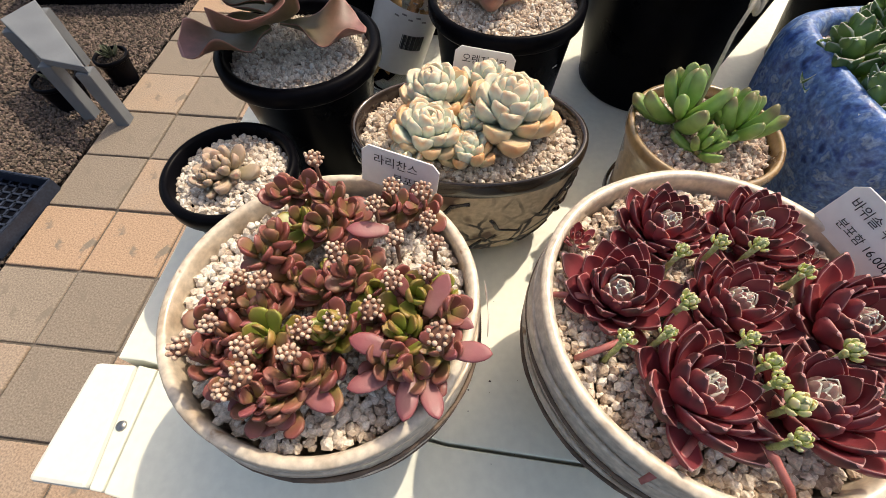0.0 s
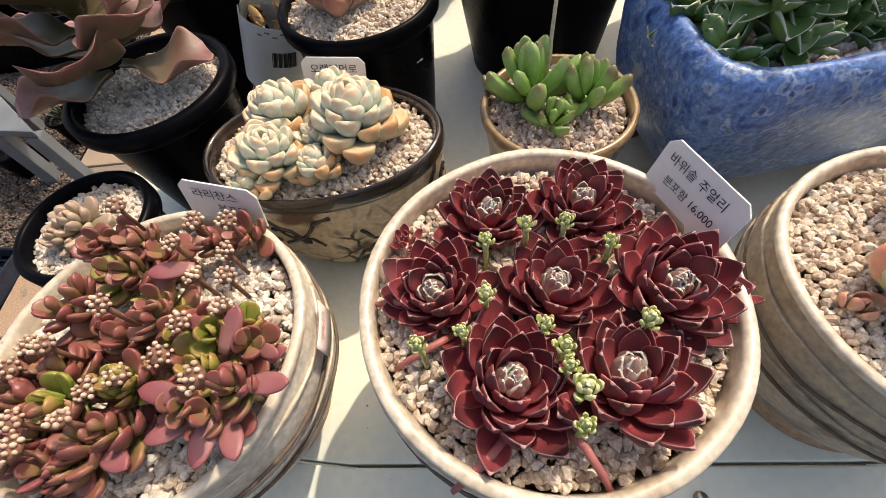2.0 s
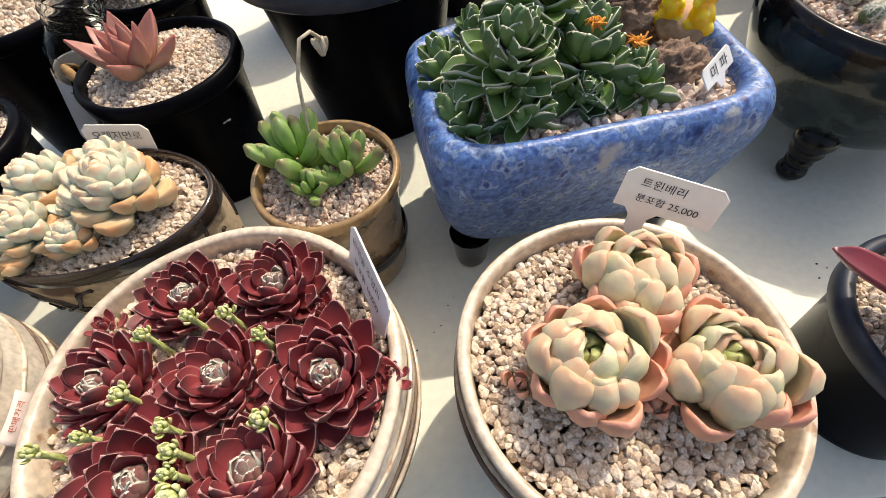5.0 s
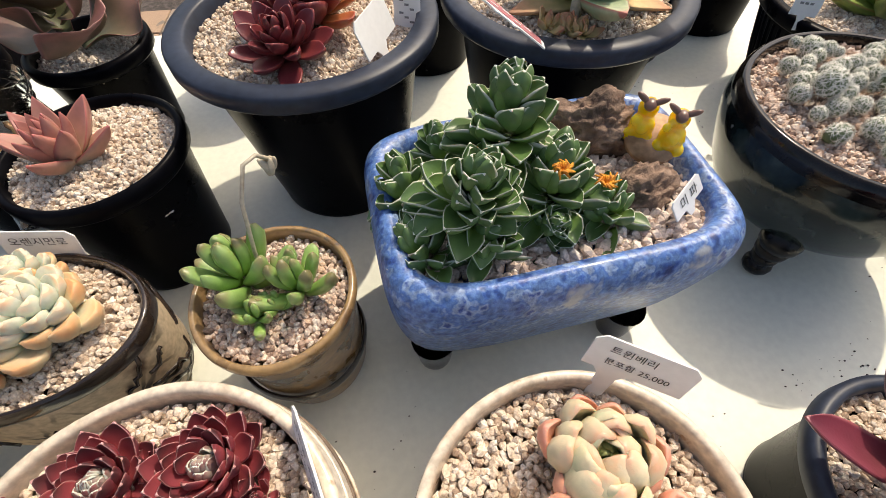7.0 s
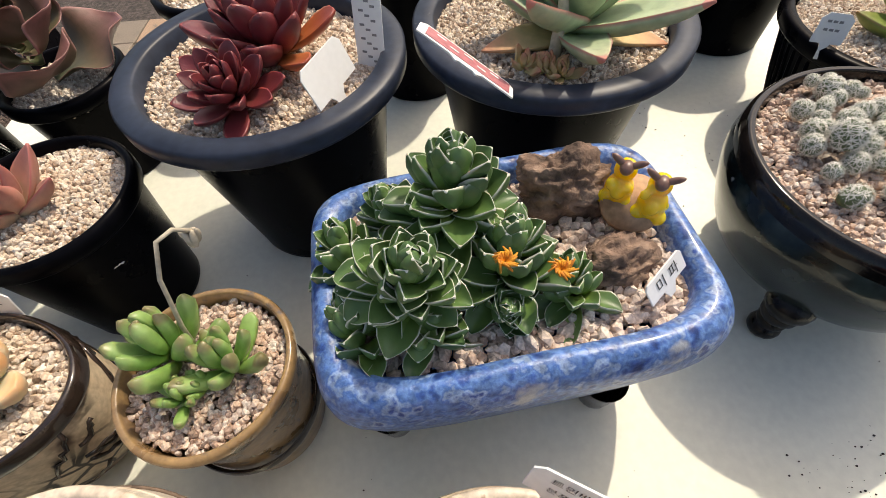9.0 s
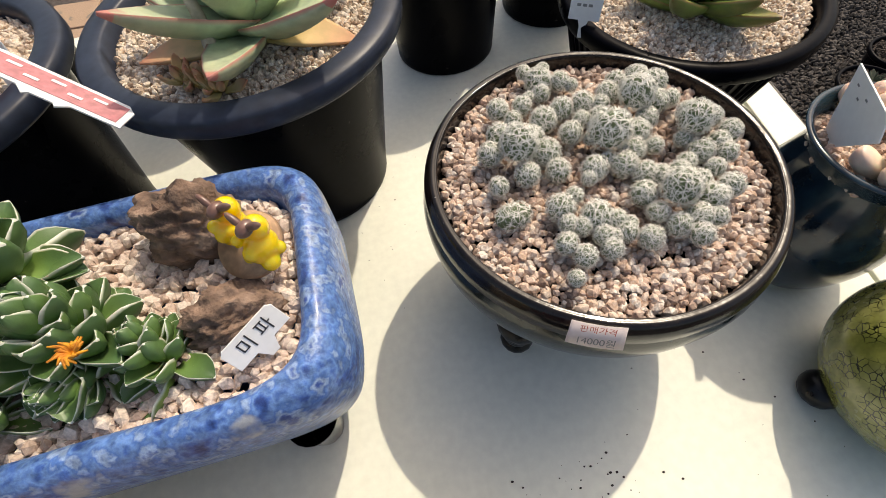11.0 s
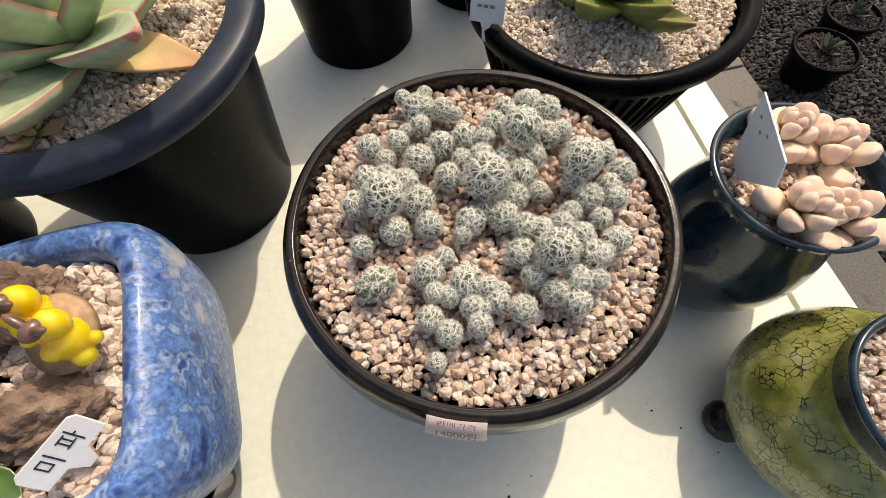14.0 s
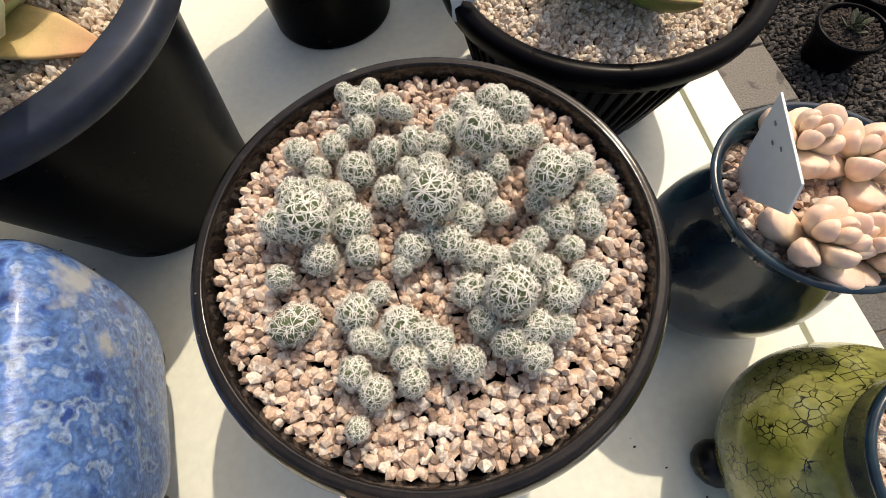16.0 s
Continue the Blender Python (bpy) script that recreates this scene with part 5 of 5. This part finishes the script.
cactus_clump([(0.5679, 0.2202, 0.0070), (0.5534, 0.2296, 0.0064), (0.5623, 0.2345, 0.0041), (0.5535, 0.2203, 0.0043), (0.5591, 0.2167, 0.0043), (0.5666, 0.2096, 0.0046), (0.5756, 0.2159, 0.0047), (0.5776, 0.2083, 0.0046), (0.5864, 0.2025, 0.0053), (0.5673, 0.2017, 0.0047), (0.5544, 0.2017, 0.0050), (0.5488, 0.2099, 0.0051), (0.5715, 0.2081, 0.0034), (0.5807, 0.2124, 0.0035)], 10, CL)
cactus_clump([(0.5462, 0.1924, 0.0036)], 11, "single small cactus ball half sunk in gravel")
lying = thing("thimble_cactus", "long cactus ball lying on the gravel", "cactus", (0.5305, 0.2328, 0.1210))
put("ball", BALLS[4], lying, pose(0, 0, 0.0070, 0, 88, 8) @ Matrix.Diagonal((0.0062, 0.0062, 0.0062, 1)))

# lime rosette, bead-leaved plants, purple straps
LIM = leaf_mesh("lime_leaf", L_LIME, 0.055, 0.0250, 0.0085, LANCE, cup=0.3, curl=0.3, keel=0.2)
rosette("lime_rosette", "glossy lime green echeveria with pointed leaves", "succulent", (0.7290, 0.3880, 0.100), [(1.0, LIM)], 26, r=(0.006, 0.001), z=(0.003, 0.022), elev=(4, 80), size=(1.10, 0.62), seed=210, turn=20)
MOON = leaf_mesh("bead_leaf", L_MOON, 0.0210, 0.0160, 0.0130, ROUND, cup=0.05, curl=0.3, nu=8, nv=12)
for k, (x, y, z, s, n, tx, ty) in enumerate(((0.7335, 0.2110, 0.110, 1.0, 13, 8, 4), (0.7520, 0.2535, 0.110, 1.0, 13, 0, -4), (0.7715, 0.2375, 0.108, 1.03, 13, 0, 10), (0.7525, 0.2010, 0.106, 1.0, 12, 8, 16))):
    rosette("bead_rosette", "pale pink rosette of fat rounded bead leaves", "succulent", (x, y, z), [(1.0, MOON)], n, r=(0.004, 0.001), z=(0, 0.013), elev=(4, 80), size=(s, 0.42 * s), tilt=(tx, ty), turn=k * 58, group="bead-leaved rosettes", seed=220 + k)
STR = leaf_mesh("strap_leaf", L_SPIKE, 0.047, 0.0165, 0.0040, STRAP, cup=0.45, curl=0.35, nu=11, nv=10, wave=0.08)
rosette("strap_plant", "purple-red plant with long strap leaves", "succulent", (0.453, 0.046, 0.092), [(1.0, STR)], 30, r=(0.005, 0.001), z=(0.006, 0.032), elev=(8, 76), size=(1.22, 0.75), seed=230)
TAU = leaf_mesh("taupe_leaf", L_TAUPE, 0.0140, 0.0080, 0.0056, ROUND, cup=0.1, curl=0.4, nu=7, nv=10)
for k, (x, y, s) in enumerate(((-0.1415, 0.193, 1.40), (-0.149, 0.184, 0.92))):
    rosette("taupe_rosette", "small taupe rosette of bead leaves", "succulent", (x, y, 0.082), [(1.0, TAU)], 18, r=(0.003, 0.0005), z=(0.003, 0.013), elev=(8, 80), size=(s, 0.5 * s), seed=240 + k, tilt=(8, 0), group="taupe rosettes")

# bronze paddle leaves
PAD = leaf_mesh("paddle_leaf", L_BROWN, 0.056, 0.0540, 0.0028, PADDLE, cup=0.30, curl=0.35, nu=22, nv=20, wave=0.26)
rosette("paddle_plant", "tall bronze-green plant with broad paddle leaves", "succulent", (-0.1185, 0.2920, 0.101), [(1.0, PAD)], 20, r=(0.004, 0.001), z=(0.022, 0.085), elev=(-12, 80), size=(1.12, 0.9), seed=251, tilt=(6, -4), turn=215, jitter=12)
rosette("paddle_plant", "brown plant with wavy broad leaves", "succulent", (-0.012, 0.512, 0.094), [(1.0, PAD)], 12, r=(0.004, 0.001), z=(0.006, 0.060), elev=(10, 70), size=(1.4, 0.9), seed=252, turn=40, jitter=12)

# ---- tags and stickers ----
plant_tag("white plastic tag with handwriting in the houseleek pot", (0.189, 0.131, 0.146), (0.012, -0.044, 0), (-0.30, -0.05, -1), 0.047, 0.027, 0.03, lines=(("바위솔 주얼리", 0.46, 0.30, 0.0058), ("분포함 16,000", 0.50, 0.66, 0.0052)), stem_at=0.8)
plant_tag("white plastic tag with handwriting behind plump rosettes", (0.319, 0.132, 0.147), (0.036, -0.025, -0.003), (-0.02, -0.25, -1), 0.045, 0.023, 0.03, lines=(("트윈베리", 0.40, 0.30, 0.0056), ("분포함 25,000", 0.50, 0.68, 0.0050)), stem_at=0.3)
plant_tag("white plastic tag with handwriting behind the crassula", (-0.043, 0.164, 0.140), (0.040, -0.015, -0.003), (0, -0.2, -1), 0.043, 0.024, 0.03, lines=(("라리찬스", 0.45, 0.30, 0.0068), ("분포함", 0.62, 0.66, 0.0062)))
plant_tag("white plastic tag with handwriting behind frosted rosettes", (0.0073, 0.2783, 0.1195), (0.0443, -0.0049, -0.0058), (0, -0.2, -1), 0.043, 0.024, 0.03, lines=(("오렌지먼로", 0.5, 0.34, 0.0070),))
plant_tag("blank white plastic tag leaning among maroon rosettes", (0.2380, 0.3394, 0.1802), (0.50, 0.866, 0), (0.35, -0.10, -0.93), 0.045, 0.024, 0.012, stem_at=0.45)
tall = plant_tag("tall grey-white tag with a column of small print", (0.274, 0.403, 0.196), (0.9, -0.45, 0), (0, -0.25, -1), 0.020, 0.050, 0.004)
bars([(0.006 + 0.004 * (k % 3), -0.006 - 0.0028 * k, 0.0032, 0.0014) for k in range(15)], M_GREYINK, tall, pose(0, 0, 0.0008))
pink = plant_tag("pink printed plant label lying against the agave pot's rim", (0.3115, 0.3523, 0.1941), (0.0489, -0.0236, -0.0344), (-0.25, -0.92, 0.22), 0.064, 0.017, 0.002, mat=M_TAG)
bars([(0.033, -0.0085, 0.056, 0.0125)], M_TAGPINK, pink, pose(0, 0, 0.0007), "printed_panel")
bars([(0.014 + 0.009 * k, -0.006 - 0.004 * (k % 2), 0.006, 0.0016) for k in range(5)], M_TAG, pink, pose(0, 0, 0.0010))
plant_tag("small cream tag lettered in black in the trough", (0.391, 0.196, 0.137), (0.022, 0.016, 0.004), (0.35, -0.45, -0.8), 0.029, 0.0125, 0.006, lines=(("미 파", 0.52, 0.52, 0.0085),), cut=0.002)
lot = plant_tag("white tag with faint writing in the navy vase", (0.7300, 0.2641, 0.1429), (-0.383, -0.923, 0.025), (0.0786, -0.06, -0.998), 0.041, 0.013,
                outline=[(0, 0), (0.041, 0), (0.047, -0.011), (0.0195, -0.042), (0.016, -0.052), (0.0125, -0.050)])
bars([(0.010 + 0.006 * k, -0.006 - 0.004 * (k % 2), 0.002, 0.0009) for k in range(3)], M_GREYINK, lot, pose(0, 0, 0.0008))
far = plant_tag("small white tag in the ribbed pot", (0.632, 0.404, 0.130), (0.8, -0.5, 0), (0.1, -0.4, -1), 0.022, 0.022, 0.012)
bars([(0.006 + 0.004 * (k % 3), -0.006 - 0.006 * (k // 3), 0.0028, 0.0018) for k in range(6)], M_GREYINK, far, pose(0, 0, 0.0008))


def wall_sticker(label, centre, ang, r_top, z_top, r_low, z_low, w, lines, tilt=0.0):
    """A paper sticker bent round a pot's wall."""
    st = thing("price_sticker", label, "sticker", (*centre, 0))
    verts, faces, n = [], [], 10
    for j in range(2):
        r, z = ((r_low, z_low), (r_top, z_top))[j]
        for i in range(n + 1):
            a = ang + (i / n - 0.5) * w / r_top
            verts.append((r * math.cos(a), r * math.sin(a), z))
    faces = [(i, i + 1, n + 2 + i, n + 1 + i) for i in range(n)]
    ob = put("paper", mesh_of("paper", verts, faces, M_STICKER), st)
    thick = ob.modifiers.new("thick", "SOLIDIFY")
    thick.thickness, thick.offset = 0.0002, 1.0
    rm, zm = (r_top + r_low) / 2, (z_top + z_low) / 2
    X = Vector((-math.sin(ang), math.cos(ang), 0))
    U = Vector(((r_top - r_low) * math.cos(ang), (r_top - r_low) * math.sin(ang), z_top - z_low)).normalized()
    Z = X.cross(U)
    c = Vector((rm * math.cos(ang), rm * math.sin(ang), zm)) + Z * 0.0006
    base_m = Matrix(((X.x, U.x, Z.x, c.x), (X.y, U.y, Z.y, c.y), (X.z, U.z, Z.z, c.z), (0, 0, 0, 1)))
    for words, y, size, mat in lines:
        text_on(words, size, mat, st, base_m @ pose(0, y, 0))
    return st


wall_sticker("pinkish paper price sticker on the cactus bowl's rim", (0.5848, 0.2522), radians(-114.5), 0.0905, 0.1300, 0.0965, 0.1185, 0.023, (("판매가격", 0.0036, 0.0042, M_REDINK), ("14000원", -0.0030, 0.0050, M_GREYINK)))
wall_sticker("small paper price sticker on the crassula pot's wall", (-0.058, 0.089), radians(0), 0.0775, 0.108, 0.0788, 0.094, 0.024, (("판매가격", 0.0032, 0.0040, M_REDINK),))

# ---- bottle behind the pots ----
bottle = thing("plastic_bottle", "clear open plastic jar with printed paper label, leaning on a pot", "jar", (-0.060, 0.392, 0.0100))
bottle.matrix_basis = pose(-0.060, 0.392, 0.0100, 0, 20, 0)
prof = [(0.020, 0.001), (0.027, 0.003), (0.0285, 0.010), (0.0285, 0.100), (0.0275, 0.112), (0.0225, 0.123), (0.0200, 0.127), (0.0200, 0.131), (0.0212, 0.133), (0.0200, 0.135), (0.0200, 0.139), (0.0212, 0.141), (0.0200, 0.143), (0.0200, 0.150),
        (0.0190, 0.151), (0.0186, 0.149), (0.0186, 0.127), (0.0210, 0.122), (0.0262, 0.111), (0.0272, 0.100), (0.0272, 0.010), (0.0255, 0.005), (0.010, 0.0035)]
lathe("body", prof, M_CLEAR, bottle, 48)
lathe("label_band", [(0.0292, 0.030), (0.0293, 0.032), (0.0293, 0.086), (0.0292, 0.088)], M_TAG, bottle, 48, label="white printed label", ends=(False, False))
bm = bmesh.new()
rng = random.Random(77)
for k in range(60):
    a, q = rng.uniform(0, 6.28), 0.021 * math.sqrt(rng.random())
    blob(bm, (q * math.cos(a), q * math.sin(a), rng.uniform(0.010, 0.100)), 0.0045, 7, 5, (1.0, 0.5, 2.2), Euler((rng.uniform(-1, 1), rng.uniform(-1, 1), a)).to_matrix())
part("dried_contents", bm, surface("dried brown bits", [(0.16, 0.08, 0.04), (0.40, 0.22, 0.09), (0.55, 0.36, 0.16)], 120, 0.8, bump=0.4, random_by="island"), bottle, "dried brown and orange plant bits")
for k in range(16):
    a = radians(-92 + k * 2.6)
    bm = bmesh.new()
    box(bm, (0, 0, 0), (0.0004, 0.0006 + 0.0005 * (k * 7 % 3), 0.014))
    ob = part("barcode_bar", bm, M_INK, bottle, shade=False)
    ob.matrix_basis = pose(0.0297 * math.cos(a), 0.0297 * math.sin(a), 0.062, 0, 0, math.degrees(a))
for k in range(10):
    a = radians(-110 + (k % 5) * 12)
    bm = bmesh.new()
    box(bm, (0, 0, 0), (0.0004, 0.004, 0.0012))
    ob = part("print_line", bm, M_GREYINK, bottle, shade=False)
    ob.matrix_basis = pose(0.0296 * math.cos(a), 0.0296 * math.sin(a), 0.083 + 0.012 * (k // 5) + 0.003 * (k % 2), 0, 0, math.degrees(a))

# ---- crumbs of soil on the table ----
rng = np.random.RandomState(5)
bm = bmesh.new()
for cx, cy, spread_r, n in ((0.545, 0.105, 0.022, 60), (0.40, 0.10, 0.025, 26), (0.52, 0.40, 0.05, 22), (0.30, 0.36, 0.05, 14), (0.15, 0.16, 0.06, 14), (0.05, 0.06, 0.04, 12), (0.20, 0.10, 0.04, 12), (0.66, 0.13, 0.05, 20), (0.47, 0.30, 0.04, 16), (0.62, 0.44, 0.05, 16), (0.26, 0.13, 0.03, 10)):
    for k in range(n):
        x, y = rng.normal(cx, spread_r), rng.normal(cy, spread_r * 0.6)
        s = 0.00025 + 0.0006 * rng.rand() ** 2
        blob(bm, (x, y, s * 0.5 if y > 0.06 - 0.14 * x else s * 0.5 - 0.001), s, 6, 4, (1.2, 0.9, 0.7))
tagged(part("soil_crumbs", bm, M_SOIL, None), "dark crumbs of soil scattered on the table", "soil", kind="stuff")
chip = thing("droplet", "dried white splash on the black pot's wall", "stain", (0.0478, 0.343, 0))
bm = bmesh.new()
blob(bm, (0, 0, 0), 0.003, 10, 8, (0.12, 1.3, 0.7))
blob(bm, (0, 0.003, -0.001), 0.0018, 10, 8, (0.12, 1.0, 0.8))
part("splash", bm, M_TAG, chip).matrix_basis = pose(0.0533 * math.cos(radians(-45)), 0.0533 * math.sin(radians(-45)), 0.083, 0, 0, -45)

# ---- the ground beside the table ----
def paving(name, label, origin, turn, cols, rows, step=(0.206, 0.195), seed=0, mat=M_PAVER):
    """Square concrete pavers on a bed of sand."""
    bed = new(name)
    bed.matrix_basis = pose(*origin, 0, 0, turn)
    tagged(bed, label, "pavement", kind="structure")
    bm = bmesh.new()
    box(bm, ((cols[0] + cols[1]) / 2 * step[0], (rows[0] + rows[1]) / 2 * step[1], -0.02), ((cols[1] - cols[0]) * step[0], (rows[1] - rows[0]) * step[1], 0.028))
    part("sand_bed", bm, M_JOINT, bed, shade=False)
    meshes = []
    for k in range(4):
        bm = bmesh.new()
        box(bm, (0, 0, -0.02), (step[0] - 0.006, step[1] - 0.006, 0.04))
        bmesh.ops.bevel(bm, geom=list(bm.edges), offset=0.004, segments=2, affect="EDGES", profile=0.5)
        me = bpy.data.meshes.new("paver")
        bm.to_mesh(me)
        bm.free()
        me.materials.append(mat)
        meshes.append(me)
    rg = random.Random(seed)
    for i in range(cols[0], cols[1]):
        for j in range(rows[0], rows[1]):
            put("paver", meshes[rg.randrange(4)], bed, pose((i + 0.5) * step[0], (j + 0.5) * step[1], rg.uniform(-0.0025, 0.0025), rg.uniform(-0.4, 0.4), rg.uniform(-0.4, 0.4), rg.uniform(-0.4, 0.4)))
    return bed


paving("pavement", "strip of worn pinkish-grey square concrete pavers", (-0.936, 0.540, GZ), -6.0, (-1, 3), (-4, 9), seed=3)
paving("pavement", "strip of grey square concrete pavers beyond the table", (1.610, 0.30, GZ), -4.0, (-3, 0), (-3, 8), seed=9, mat=M_GREYPAVER)
stones("ground_gravel", "coarse brown and pinkish gravel beside the pavers", ((-1.95, 0.50), (-0.95, 2.1)), 0, 0.0115, surface("ground gravel", [(0.04, 0.031, 0.025), (0.13, 0.10, 0.075), (0.24, 0.175, 0.14), (0.09, 0.06, 0.053)], 80, 0.9, bump=0.5, fine=300, dist=0.001, random_by="island"),
       lambda x, y: x < -1.160 + (y - 0.54) * 0.105, lambda x, y: GZ - 0.012 + 0.01 * noise.noise(Vector((x * 3, y * 3, 0))), 77, 1)
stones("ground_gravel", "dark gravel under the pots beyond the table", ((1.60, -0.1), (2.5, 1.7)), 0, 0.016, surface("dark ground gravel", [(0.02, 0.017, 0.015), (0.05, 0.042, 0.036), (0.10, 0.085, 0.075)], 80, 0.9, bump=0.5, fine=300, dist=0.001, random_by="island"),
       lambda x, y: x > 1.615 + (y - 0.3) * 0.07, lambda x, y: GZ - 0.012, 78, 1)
WEED = leaf_mesh("weed_leaf", L_DARKWEED, 0.045, 0.016, 0.004, STRAP, cup=0.3, curl=0.5, nu=7, nv=8)
for k, (x, y, r, lab) in enumerate(((-1.248, 1.197, 0.070, "black nursery pot with dark weedy leaves on gravel"), (-1.113, 1.311, 0.055, "small black nursery pot on the gravel"),
                                    (1.783, 0.800, 0.085, "dark pot with a brown rosette on the ground"), (1.941, 0.892, 0.075, "dark round pot on the ground beyond"))):
    gz = GZ - 0.012
    black_pot((x, y, gz), r, 0.10, r * 0.72, lab, 0.006, group="pots on the ground", n=40)
    pot_gravel("dark grit in a pot on the ground", x, y, gz + 0.088, r - 0.010, M_SOIL, size=0.010, seed=90 + k)
    rosette("ground_plant", "dim dark rosette in a pot on the ground", "succulent", (x, y, gz + 0.09), [(1.0, WEED)], 16, r=(0.006, 0.001), z=(0, 0.02), elev=(20, 80), size=(1.0, 0.5), seed=260 + k, group="plants on the ground", jitter=14)
crate = thing("plastic_tray", "dark grey perforated plastic tray on the ground", "tray", (-1.183, 0.705, GZ - 0.006), turn=-12)
bm = bmesh.new()
box(bm, (-0.10, 0, 0.004), (0.30, 0.24, 0.006))
part("floor", bm, M_BLACK, crate, shade=False)
for k, (c, s) in enumerate((((0.05, 0, 0.024), (0.008, 0.24, 0.048)), ((-0.25, 0, 0.024), (0.008, 0.24, 0.048)), ((-0.10, 0.12, 0.024), (0.30, 0.008, 0.048)), ((-0.10, -0.12, 0.024), (0.30, 0.008, 0.048)))):
    bm = bmesh.new()
    box(bm, c, s)
    bmesh.ops.bevel(bm, geom=list(bm.edges), offset=0.002, segments=2, affect="EDGES")
    part("side", bm, M_NAVY, crate, shade=False)
for i in range(9):
    for k in range(2):
        bm = bmesh.new()
        box(bm, (-0.235 + i * 0.033 if k == 0 else -0.10, 0 if k == 0 else -0.10 + i * 0.025, 0.009), (0.006, 0.23, 0.006) if k == 0 else (0.29, 0.006, 0.006))
        part("slat", bm, M_NAVY, crate, shade=False)
PLANK = [(-1.317, 1.421), (-1.371, 1.310), (-1.145, 1.110), (-1.002, 1.069)]
stand = thing("plant_stand", "low grey-white painted wooden bench beside the gravel", "bench", (PLANK[0][0], PLANK[0][1], GZ))
X0, Y0 = PLANK[0]
prism("seat_board", [(x - X0, y - Y0) for x, y in PLANK], 0.19, 0.212, M_GREYBOARD, stand, bevel=0.003)
for x, y in PLANK:
    bm = bmesh.new()
    box(bm, (0, 0, 0.08), (0.04, 0.04, 0.216))
    bmesh.ops.bevel(bm, geom=list(bm.edges), offset=0.002, segments=2, affect="EDGES")
    cx, cy = sum(p[0] for p in PLANK) / 4, sum(p[1] for p in PLANK) / 4
    part("leg", bm, M_GREYBOARD, stand, shade=False).location = (x - X0 + (cx - x) * 0.12, y - Y0 + (cy - y) * 0.12, 0)
# black open box added to stand in for a dark shaded area out there
dark = thing("dark_filler_box", "black open box added to fill the dark shaded area on the far gravel", "crate", (-1.38, 1.98, GZ - 0.012))
for c, sz in (((0, 0, 0.006), (0.62, 0.36, 0.012)), ((0.305, 0, 0.09), (0.012, 0.36, 0.17)), ((-0.305, 0, 0.09), (0.012, 0.36, 0.17)), ((0, 0.175, 0.09), (0.60, 0.012, 0.17)), ((0, -0.175, 0.09), (0.60, 0.012, 0.17))):
    bm = bmesh.new()
    box(bm, c, sz)
    bmesh.ops.bevel(bm, geom=list(bm.edges), offset=0.002, segments=2, affect="EDGES")
    part("side" if c[2] > 0.05 else "floor", bm, M_BLACK, dark, shade=False)
